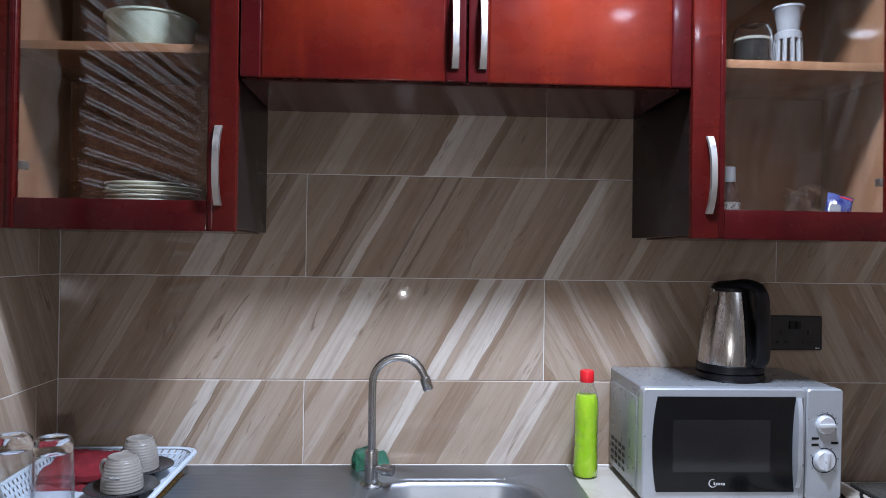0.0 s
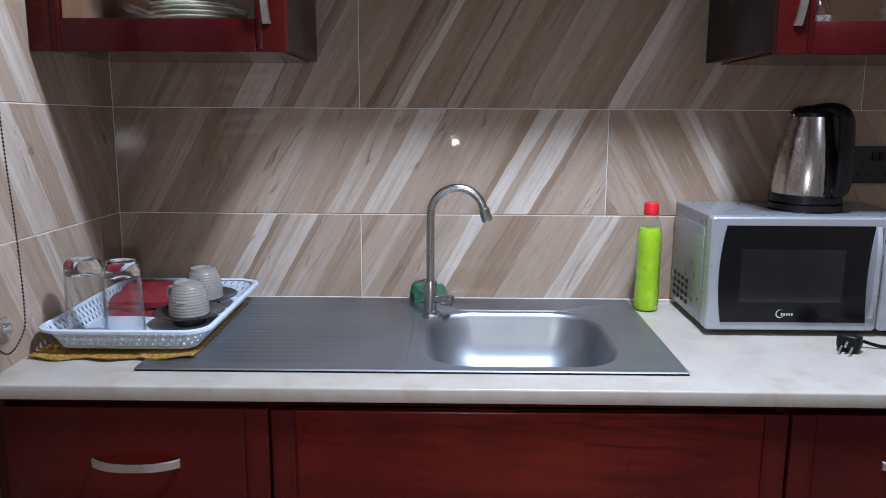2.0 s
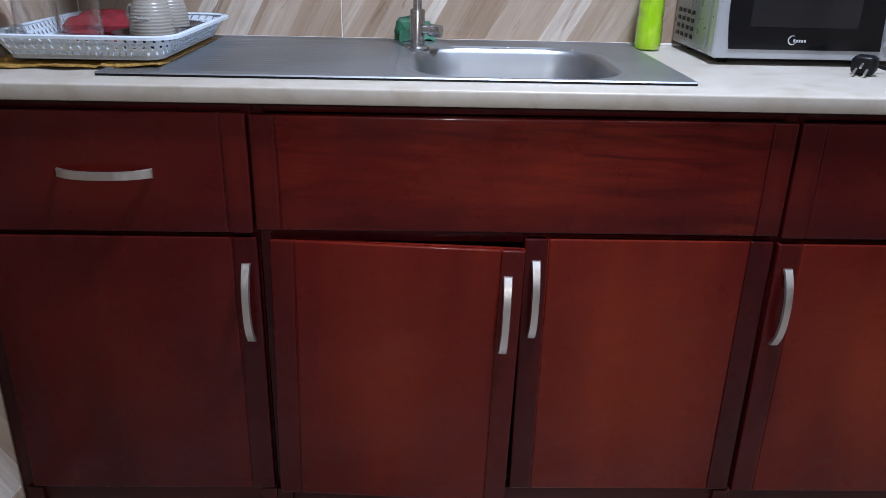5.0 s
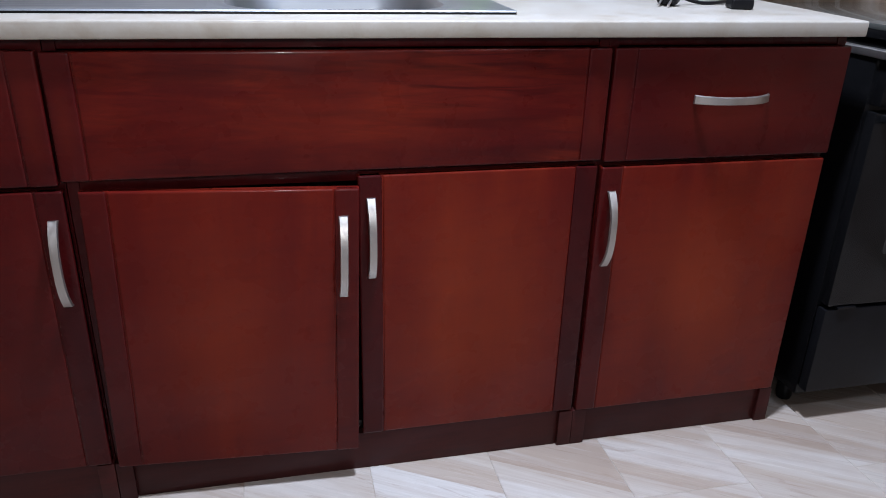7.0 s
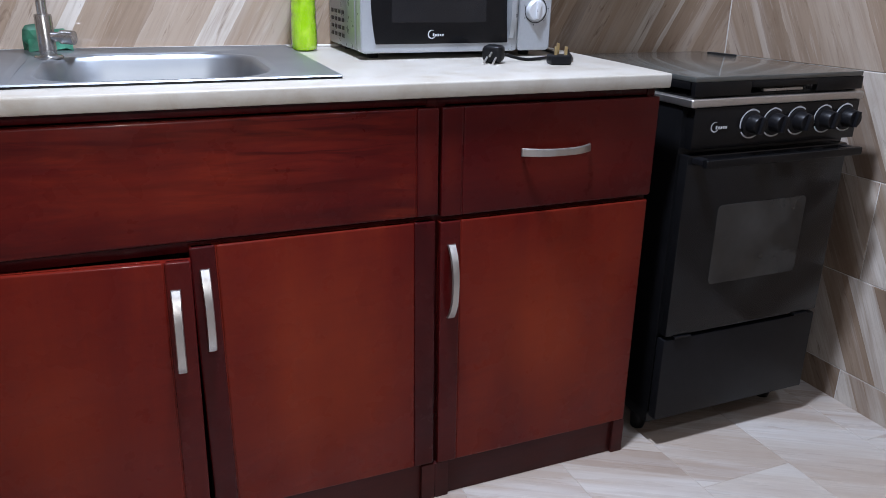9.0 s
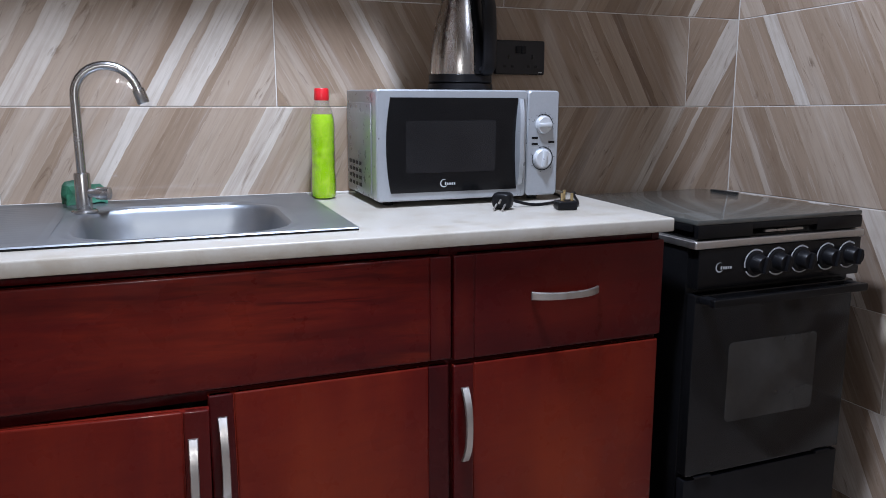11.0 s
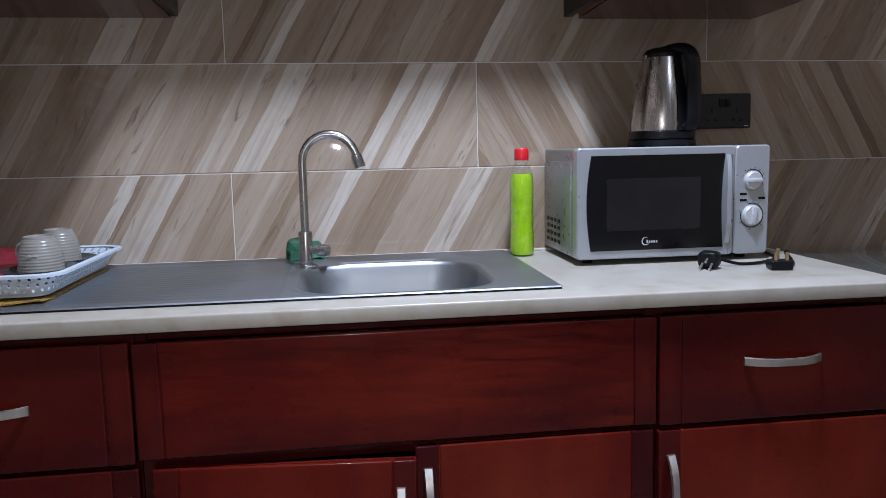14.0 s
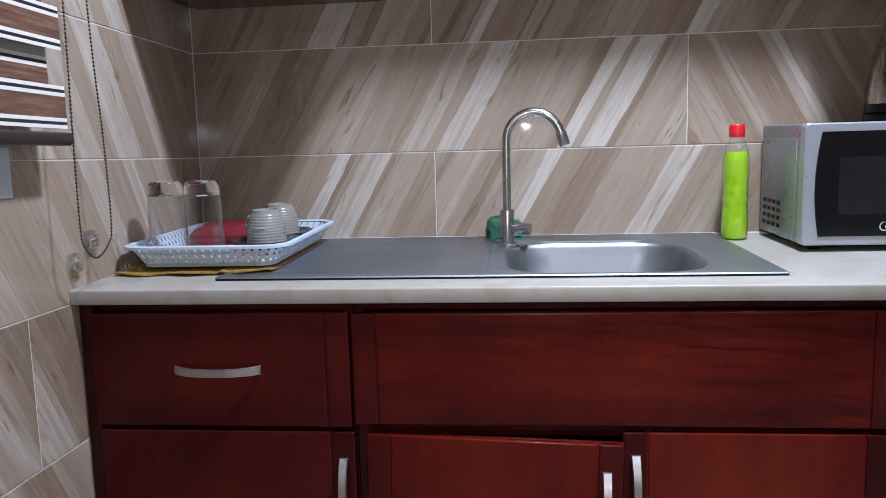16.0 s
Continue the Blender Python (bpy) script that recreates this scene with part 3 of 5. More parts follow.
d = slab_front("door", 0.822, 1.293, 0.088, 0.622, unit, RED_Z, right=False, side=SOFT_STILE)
part("handle", strap_handle(0.845, YF, 0.500, 0.152), NICKEL, d, "bowed satin nickel handle")


# ---------------------------------------------------------------- worktop and sink
SX0, SX1, SY0, SY1 = -0.358, 0.660, -0.519, -0.012
BX, BY, BHX, BHY = 0.362, -0.308, 0.192, 0.176


def worktop():
    bm = bmesh.new()
    xs, ys = [XL + 0.001, BX - BHX - 0.012, BX + BHX + 0.012, 1.305], [-0.590, BY - BHY - 0.006, BY + BHY + 0.006, -0.001]
    grid = [[bm.verts.new((x, y, TOP)) for y in ys] for x in xs]
    for i in range(3):
        for j in range(3):
            if (i, j) != (1, 1):
                bm.faces.new((grid[i][j], grid[i + 1][j], grid[i + 1][j + 1], grid[i][j + 1]))
    geo = bmesh.ops.extrude_face_region(bm, geom=bm.faces[:])
    bmesh.ops.translate(bm, verts=[v for v in geo["geom"] if isinstance(v, bmesh.types.BMVert)], vec=(0, 0, UNDERTOP - TOP))
    bmesh.ops.recalc_face_normals(bm, faces=bm.faces)
    edge = [e for e in bm.edges if all(v.co.y < -0.589 for v in e.verts) and abs(e.verts[0].co.z - e.verts[1].co.z) < 1e-4]
    bmesh.ops.bevel(bm, geom=edge, offset=0.004, segments=3, profile=0.5, affect="EDGES")
    for v in bm.verts:
        if v.co.y < -0.55:
            v.co.y -= 0.008 * max(0.0, v.co.x - 0.5)
    top = thing("worktop", (0.35, -0.3, UNDERTOP), "cream mottled laminate worktop over the base cabinets", "worktop")
    part("slab", bm, WORKTOP, top)
    part("wall_bead", box(XL + 0.002, 1.30, -0.008, -0.001, TOP, TOP + 0.006, 0.002), GROUT, top, "pale sealant bead along the wall")


worktop()


def sink():
    s = thing("kitchen_sink", (0.15, -0.26, TOP), "stainless steel inset sink with ribbed drainer", "sink")
    z = TOP + 0.0066
    split = BX - BHX - 0.045
    n = 8
    rings = []
    # outer plate edge matched point by point to the rounded bowl
    cx, hx = (split + SX1) / 2, (SX1 - split) / 2
    cy, hy = (SY0 + SY1) / 2, (SY1 - SY0) / 2
    rings.append(rrect(cx, cy, hx, hy, 0.002, TOP + 0.0040, n))
    rings.append(rrect(cx, cy, hx - 0.002, hy - 0.002, 0.002, z, n))
    rings.append(rrect(cx, cy, hx - 0.012, hy - 0.012, 0.012, z, n))
    rings.append(rrect(cx, cy, hx - 0.016, hy - 0.016, 0.014, z - 0.0015, n))
    rings.append(rrect(BX, BY, BHX + 0.030, BHY + 0.022, 0.115, z - 0.0015, n))
    rings.append(rrect(BX, BY, BHX + 0.024, BHY + 0.018, 0.112, z - 0.0042, n))
    for d, dz, r in ((-0.012, -0.0042, 0.105), (-0.007, -0.0030, 0.102), (-0.003, -0.0035, 0.100), (0.001, -0.007, 0.098), (0.004, -0.014, 0.096), (0.010, -0.040, 0.094),
                     (0.017, -0.070, 0.092), (0.027, -0.094, 0.090), (0.042, -0.114, 0.086), (0.062, -0.128, 0.078), (0.086, -0.136, 0.068), (0.115, -0.139, 0.045)):
        rings.append(rrect(BX, BY, BHX - d, BHY - d, r, z + dz, n))
    bm = loft(rings, False, True)
    for v in bm.verts:       # the plate runs on level into the drainer
        if v.co.x < split + 0.0125 and SY0 + 0.013 < v.co.y < SY1 - 0.013:
            v.co.z = z - 0.0015
        elif v.co.x < split + 0.0025:
            v.co.z = TOP + 0.0040 + 0.0026 * min(1.0, min(v.co.y - SY0, SY1 - v.co.y) / 0.002)
    bowl = part("bowl", bm, SINKSTEEL, s, "rounded steel bowl")
    part("drain", lathe(BX, BY, [(0.045, z - 0.1385), (0.045, z - 0.1365), (0.038, z - 0.1360), (0.03, z - 0.1375)]), TAPSTEEL, bowl)
    # drainer: a shallow tray with low ribs running lengthwise
    prof = [(SY0, 0), (SY0 + 0.002, 1), (SY0 + 0.014, 1), (SY0 + 0.018, 2)]
    y = SY0 + 0.05
    while y < SY1 - 0.06:
        prof += [(y, 2), (y + 0.004, 3), (y + 0.008, 2)]
        y += 0.024
    prof += [(SY1 - 0.018, 2), (SY1 - 0.014, 1), (SY1 - 0.002, 1), (SY1, 0)]
    level = (TOP + 0.0040, z, z - 0.0015, z - 0.0004)
    bm = bmesh.new()
    rows = []
    for px, most in ((SX0, 0), (SX0 + 0.002, 1), (SX0 + 0.014, 1), (SX0 + 0.018, 2), (SX0 + 0.055, 2), (SX0 + 0.075, 3), (split - 0.09, 3), (split - 0.07, 2), (split, 2)):
        rows.append([bm.verts.new((px, py, level[min(kind, most)])) for py, kind in prof])
    for a, b in zip(rows, rows[1:]):
        for i in range(len(a) - 1):
            bm.faces.new((a[i], a[i + 1], b[i + 1], b[i]))
    bmesh.ops.recalc_face_normals(bm, faces=bm.faces)
    part("drainer", bm, SINKSTEEL, s, "ribbed steel drainer")
    # black strip put in as the shadow line under the plate's edge
    part("edge_gap", box(SX0 + 0.0015, SX1 - 0.0015, SY0 + 0.0015, SY0 + 0.004, TOP + 0.0002, TOP + 0.0042), BLACK, s, "black strip standing for shade under the plate's edge")


sink()


def tap():
    x, y, z = 0.176, -0.148, TOP + 0.003
    t = thing("kitchen_tap", (x, y, z), "brushed steel swan-neck tap behind the sink bowl", "tap")
    part("base_ring", lathe(x, y, [(0.026, z), (0.026, z + 0.003), (0.022, z + 0.006), (0.015, z + 0.006)]), TAPSTEEL, t)
    part("body", lathe(x, y, [(0.0155, z + 0.004), (0.0155, z + 0.078), (0.0145, z + 0.081), (0.010, z + 0.082)]), TAPSTEEL, t)
    r, top = 0.0605, 1.121
    pts = [(x, y, z + 0.07), (x, y, z + 0.12), (x, y, z + 0.18), (x, y, top)]
    for k in range(1, 15):
        a = math.pi - k * radians(12.0)
        pts.append((x + r + r * math.cos(a), y - 0.004 * k / 14, top + r * math.sin(a)))
    end, before = Vector(pts[-1]), Vector(pts[-2])
    way = (end - before).normalized()
    part("spout", tube(pts, 0.0092, 16), TAPSTEEL, t)
    part("nozzle", tube([end - way * 0.003, end - way * 0.001, end + way * 0.026, end + way * 0.028], 0.0124, 18, [0.85, 1, 1, 0.9]), TAPSTEEL, t)
    h = part("lever", tube([(x + 0.01, y - 0.004, z + 0.040), (x + 0.026, y - 0.010, z + 0.040), (x + 0.027, y - 0.0104, z + 0.040), (x + 0.050, y - 0.020, z + 0.039)], 0.0125, 18, [0.72, 0.72, 1.05, 1.05]), TAPSTEEL, t)


tap()


def crumpled(cx, cy, z0, hx, hy, hz, seed, lumps=0.28, sub=4, flat=0.0):
    """An uneven soft pad resting on z0."""
    bm = bmesh.new()
    bmesh.ops.create_icosphere(bm, subdivisions=sub, radius=1)
    off = Vector((seed * 7.3, seed * 3.1, seed * 1.7))
    for v in bm.verts:
        p = v.co.copy()
        q = Vector([math.copysign(abs(c) ** 0.55, c) for c in p])
        k = 1 + lumps * noise.noise(p * 1.8 + off) + lumps * 0.6 * noise.noise(p * 4.2 + off)
        v.co = (cx + q.x * hx * k, cy + q.y * hy * k, z0 + max(0.0, (q.z * k + 1) * hz))
    return bm


s = thing("scouring_pad", (0.155, -0.045, TOP), "crumpled green scouring pad against the tiled wall", "scourer")
part("pad", crumpled(0.150, -0.040, TOP + 0.003, 0.023, 0.014, 0.026, 3, 0.75, 2), SPONGE_M, s, smooth=False)
part("torn_flap", crumpled(0.193, -0.032, TOP + 0.003, 0.018, 0.010, 0.022, 6, 0.6, 2), SPONGE_PALE, s, "paler green flap", smooth=False)


def soap_bottle():
    x, y, z = 0.690, -0.078, TOP
    b = thing("soap_bottle", (x, y, z), "clear bottle of lime dish soap with red cap", "bottle")
    prof = [(0.021, z + 0.001), (0.0262, z + 0.004), (0.0275, z + 0.012), (0.0275, z + 0.040), (0.0268, z + 0.060), (0.0258, z + 0.078), (0.0264, z + 0.090), (0.0258, z + 0.104), (0.0264, z + 0.116), (0.0260, z + 0.129),
            (0.0268, z + 0.148), (0.0272, z + 0.165), (0.0268, z + 0.185), (0.0245, z + 0.205), (0.0205, z + 0.220), (0.0155, z + 0.232), (0.0140, z + 0.240)]
    def emboss(bm):
        for v in bm.verts:
            h = (v.co.z - z - 0.035) / 0.12
            if 0 < h < 1:
                a = math.atan2(v.co.y - y, v.co.x - x)
                k = 1 + 0.022 * math.sin(math.pi * h) * math.sin(3 * a + 22 * h)
                v.co.x, v.co.y = x + (v.co.x - x) * k, y + (v.co.y - y) * k
        return bm

    prof = [(r, z + (zz - z) * 0.968) for r, zz in prof]
    fine = [prof[0]]
    for p, q in zip(prof, prof[1:]):
        fine += [(p[0] + (q[0] - p[0]) * k / 3, p[1] + (q[1] - p[1]) * k / 3) for k in (1, 2, 3)]
    part("shell", emboss(lathe(x, y, [(r * 1.07, zz) for r, zz in fine], 40, (True, False))), TUMBLER, b, "clear plastic shell")
    liq = [(r * 1.02, zz + 0.0006) for r, zz in fine[:38]]
    part("soap", emboss(lathe(x, y, liq + [(0.0235, z + 0.1985)], 36)), SOAP, b, "bright lime liquid soap")
    cap = lathe(x, y, [(0.0165, z + 0.230), (0.0172, z + 0.233), (0.0168, z + 0.255), (0.0150, z + 0.258)], 30)
    part("cap", cap, REDCAP, b, "red screw cap")


soap_bottle()


# ---------------------------------------------------------------- upper cabinets
YU = -0.345
UZ, UTOP, MZ = 1.470, 2.20, 1.780


def glass_cabinet(x0, x1, name_label, handle_x, back_x0, hinge_left):
    u = thing("wall_cabinet", ((x0 + x1) / 2, -0.17, UZ), name_label, "cabinet", "wall cabinets")
    yb = YU + 0.021
    # outer sides; the inner-facing left side leans to its back edge
    bm = box(0, 0.018, 0, 1, UZ + 0.008, UTOP)
    for v in bm.verts:
        back = v.co.y > 0.5
        base = back_x0 if back else x0 + 0.002
        v.co = (base + v.co.x, -0.002 if back else yb, v.co.z)
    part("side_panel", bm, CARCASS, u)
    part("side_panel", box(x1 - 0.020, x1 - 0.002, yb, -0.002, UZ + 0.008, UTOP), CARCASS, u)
    part("inner_lining", box(x1 - 0.024, x1 - 0.0205, yb, -0.012, UZ + 0.026, UTOP - 0.02), PLY, u)
    bm = box(0, 0.003, 0, 1, UZ + 0.026, UTOP - 0.02)
    for v in bm.verts:
        back = v.co.y > 0.5
        base = back_x0 if back else x0 + 0.002
        v.co = (base + 0.0185 + v.co.x, -0.012 if back else yb, v.co.z)
    part("inner_lining", bm, PLY, u)
    xi = min(x0, back_x0) + 0.02 if back_x0 < x0 else x0 + 0.02
    part("bottom_panel", box(max(x0, back_x0) + 0.018, x1 - 0.018, yb, -0.002, UZ + 0.008, UZ + 0.026), PLY, u)
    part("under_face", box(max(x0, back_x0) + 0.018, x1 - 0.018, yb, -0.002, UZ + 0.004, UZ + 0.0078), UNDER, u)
    part("top_panel", box(x0, x1 - 0.018, yb, -0.002, UTOP - 0.018, UTOP), CARCASS, u)
    part("back_panel", box(xi, x1 - 0.024, -0.010, -0.003, UZ + 0.026, UTOP - 0.02), PLY, u)
    part("shelf", box(max(x0, back_x0) + 0.024, x1 - 0.0245, yb + 0.012, -0.011, 1.838, 1.856, 0.001), PLY, u, "inner plywood shelf")
    # glazed door
    sw, rail = (0.059 if hinge_left else 0.070), 0.062
    door = part("door", box(x0, x0 + sw, YU, YU + 0.02, UZ, UTOP, 0.003, 3), FRAME, u, "glazed red-brown door")
    part("stile", box(x1 - sw, x1, YU, YU + 0.02, UZ, UTOP, 0.003, 3), FRAME, door)
    part("bottom_rail", box(x0 + sw, x1 - sw, YU + 0.001, YU + 0.019, UZ, UZ + rail, 0.002), STILE, door)
    part("top_rail", box(x0 + sw, x1 - sw, YU + 0.001, YU + 0.019, UTOP - rail, UTOP, 0.002), STILE, door)
    for xx in (x0 + sw - 0.013, x1 - sw + 0.004):
        part("bead", box(xx, xx + 0.009, YU - 0.003, YU + 0.004, UZ + 0.004, UTOP - 0.004, 0.002), STILE, door)
    p = part("glass_pane", box(x0 + sw, x1 - sw, YU + 0.009, YU + 0.012, UZ + rail, UTOP - rail), PANE, door, "clear glass pane", smooth=False)
    p.visible_shadow = False
    part("handle", strap_handle(handle_x, YU, 1.603, 0.162), NICKEL, door, "bowed satin nickel handle")
    hx = x1 - sw + 0.002 if hinge_left is False else x0 + sw + 0.004
    part("hinge", box(hx - 0.007, hx + 0.007, YU + 0.022, YU + 0.040, 1.590, 1.607, 0.002), NICKEL, u, "small steel hinge")
    return u


glass_cabinet(XL + 0.003, -0.097, "glazed wall cabinet holding bowl and stacked plates", -0.133, XL + 0.003, True)
glass_cabinet(0.842, 1.335, "glazed wall cabinet holding cups, sauce bottle, packets", 0.878, 0.822, False)


def middle_cabinet():
    x0, x1 = -0.094, 0.838
    u = thing("wall_cabinet", (0.37, -0.17, MZ), "short two-door red wall cabinet above the sink", "cabinet", "wall cabinets")
    yb = YU + 0.022
    part("body", box(x0, 0.820, yb, -0.002, MZ + 0.001, UTOP), UNDER, u, "dark varnished carcass")
    for xa, xb, hx, flip in ((x0, 0.366, 0.343, 0), (0.370, x1, 0.400, 1)):
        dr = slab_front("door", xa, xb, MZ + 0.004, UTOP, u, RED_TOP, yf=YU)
        part("handle", strap_handle(hx, YU, 1.892, 0.162), NICKEL, dr, "bowed satin nickel handle")


middle_cabinet()


# ---------------------------------------------------------------- crockery in the wall cabinets
def bowl(x, y, z):
    b = thing("serving_bowl", (x, y, z), "pale green glazed serving bowl on the cabinet shelf", "bowl")
    prof = [(0.055, z), (0.074, z + 0.004), (0.086, z + 0.025), (0.092, z + 0.066), (0.095, z + 0.076), (0.099, z + 0.079), (0.099, z + 0.083), (0.094, z + 0.085),
            (0.088, z + 0.070), (0.081, z + 0.028), (0.066, z + 0.010), (0.02, z + 0.008)]
    part("body", lathe(x, y, prof, 48), CHINA_PALE, b)


bowl(-0.322, -0.19, 1.8565)
for i in range(8):
    r = 0.100 if i < 7 else 0.088
    z = UZ + 0.0265 + 0.0095 * i
    p = thing("dinner_plate", (-0.317, -0.180, z), "pale cream dinner plate in a cabinet stack", "plate", "stack of plates")
    dx = (0.004, -0.003, 0.002, -0.005, 0.003, -0.002, 0.004, -0.012)[i]
    prof = [(r * 0.55, z), (r * 0.62, z + 0.003), (r, z + 0.0115), (r, z + 0.014), (r * 0.96, z + 0.0135), (r * 0.6, z + 0.0065), (0.01, z + 0.006)]
    part("body", lathe(-0.317 + dx, -0.180, prof, 48), CHINA_WHITE, p)


def shelf_tumbler(x, y, z):
    g = thing("tumbler", (x, y, z), "upturned glass tumbler with dark band on shelf", "glass")
    prof = [(0.048, z), (0.047, z + 0.04), (0.043, z + 0.085), (0.036, z + 0.100), (0.015, z + 0.105)]
    part("shell", lathe(x, y, prof + [(0.012, z + 0.100)] + [(max(r - 0.003, 0.004), zz - 0.003) for r, zz in prof[::-1][1:4]] + [(0.043, z)], 36, (False, False)), GLASS, g)
    part("dark_cup", lathe(x, y, [(0.042, z), (0.041, z + 0.062), (0.039, z + 0.064)], 32), SAUCER_M, g, "dark cup inside")
    part("pale_rim", lathe(x, y, [(0.0405, z + 0.0645), (0.040, z + 0.070), (0.037, z + 0.072)], 32), CHINA_WHITE, g)


shelf_tumbler(1.028, -0.215, 1.8565)


def shelf_cup(x, y, z):
    c = thing("tea_light_holder", (x, y, z), "white slotted holder with upturned cup on top", "holder")
    part("foot", lathe(x, y, [(0.030, z), (0.030, z + 0.005)], 28), CHINA_DULL, c)
    for k in range(10):
        a = 2 * math.pi * k / 10 + 0.2
        part("slat", tube([(x + 0.027 * math.cos(a), y + 0.027 * math.sin(a), z + 0.004), (x + 0.025 * math.cos(a), y + 0.025 * math.sin(a), z + 0.072)], 0.0050, 6), CHINA_DULL, c)
    part("collar", lathe(x, y, [(0.029, z + 0.070), (0.029, z + 0.086), (0.024, z + 0.090)], 28), CHINA_DULL, c)
    part("cup", lathe(x, y, [(0.023, z + 0.090), (0.026, z + 0.110), (0.030, z + 0.136), (0.034, z + 0.141), (0.034, z + 0.146), (0.029, z + 0.145)], 32), CHINA_DULL, c, "white cup")


shelf_cup(1.110, -0.22, 1.8565)


def sauce_bottle(x, y, z):
    b = thing("sauce_bottle", (x, y, z), "dark sauce bottle with pale cap and label", "bottle")
    part("body", lathe(x, y, [(0.023, z), (0.024, z + 0.003), (0.024, z + 0.065), (0.018, z + 0.084), (0.012, z + 0.096), (0.0115, z + 0.115)], 28), SAUCE, b)
    part("label_band", lathe(x, y, [(0.0245, z + 0.034), (0.0245, z + 0.060)], 28, (False, False)), LABEL, b, "worn paper label")
    part("cap", lathe(x, y, [(0.0138, z + 0.106), (0.0138, z + 0.138), (0.012, z + 0.140)], 24), CHINA_DULL, b, "grey screw cap")


sauce_bottle(0.976, -0.22, UZ + 0.0265)
p = thing("plastic_bag", (1.175, -0.20, UZ + 0.0265), "crumpled clear plastic bag inside the cabinet", "bag")
part("film", crumpled(1.166, -0.19, UZ + 0.0265, 0.036, 0.030, 0.050, 5, 0.6, 3), FILM, p, smooth=False)
p = thing("snack_packet", (1.235, -0.22, UZ + 0.0265), "blue and white foil packet lying in cabinet", "packet")
rings = []
for k in range(13):
    t = -1 + 2 * k / 12
    puff = max(0.0012, 0.017 * (1 - abs(t) ** 3.0))
    rings.append([(0.030 * math.cos(a) * (1 - 0.06 * (1 - t * t)), puff * math.sin(a) + 0.0016 * math.sin(5 * a + 3 * t), 0.040 * t) for a in [2 * math.pi * q / 28 for q in range(28)]])
lean = pose(1.238, -0.205, UZ + 0.0715, -14, 16, -12)
foil = part("foil", turned(loft(rings), lean), BLUE, p)
part("white_panel", turned(front_plate(-0.012, -0.010, 0.012, 0.018, 0.006, -0.0195, -0.016, 0.001), lean), CHINA_DULL, p, "white printed panel")
part("red_flash", turned(front_plate(0.010, 0.033, 0.014, 0.002, 0.002, -0.0085, -0.004, 0.001), lean), REDCAP, p, "red printed edge")


# ---------------------------------------------------------------- microwave, kettle, socket, plugs
def brand_mark(parent, x, y, z, s, letters=4):
    """Plain badge: a pale open ring and short bars."""
    n = 20
    ring_out, ring_in = [], []
    for k in range(n):
        a = radians(60 + 300 * k / (n - 1))
        w = 0.22 * math.sin(math.pi * k / (n - 1)) + 0.05
        ring_out.append((x + s * math.cos(a), y, z + s * math.sin(a)))
        ring_in.append((x + s * (1 - w) * math.cos(a), y, z + s * (1 - w) * math.sin(a)))
    part("badge_ring", loft([ring_out, ring_in], False, False, False), WHITE_MARK, parent)
    bm = bmesh.new()
    for k in range(letters):
        bx = x + s * (0.25 + 0.58 * k)
        box(bx, bx + s * 0.36, y - 0.0002, y + 0.0004, z - s * 0.42, z + s * (0.10 if k else 0.24), bm=bm)
    part("badge_bars", bm, WHITE_MARK, parent)


def dial(parent, x, y, z, r, turn, arc):
    face = part("dial", turned(lathe(0, 0, [(r * 1.0, 0), (r * 1.0, 0.004), (r * 0.90, 0.009), (r * 0.84, 0.010)], 36), pose(x, y, z, 90, 0, 0)), DIAL, parent, "silver round dial")
    part("grip", turned(box(-r * 0.22, r * 0.22, -r * 0.82, r * 0.82, 0.008, 0.016, 0.003), pose(x, y, z, 90, turn, 0)), DIAL, face)
    inner, outer = [], []
    for k in range(29):
        a = radians(arc[0] + (arc[1] - arc[0]) * k / 28)
        inner.append((r * 1.13 * math.cos(a), r * 1.13 * math.sin(a), 0.0010))
        outer.append((r * 1.21 * math.cos(a), r * 1.21 * math.sin(a), 0.0010))
    part("scale_ring", turned(loft([inner, outer], False, False, False), pose(x, y, z, 90, 0, 0)), BLACK, face, "thin black scale line")
    for k in range(7):
        a = radians(arc[0] + (arc[1] - arc[0]) * k / 6)
        tick = turned(box(-r * 0.06, r * 0.06, -r * 0.02, r * 0.02, 0.0002, 0.0010), pose(r * 1.36 * math.cos(a), r * 1.36 * math.sin(a), 0, 0, 0, math.degrees(a)))
        part("scale_tick", turned(tick, pose(x, y, z, 90, 0, 0)), BLACK, face)


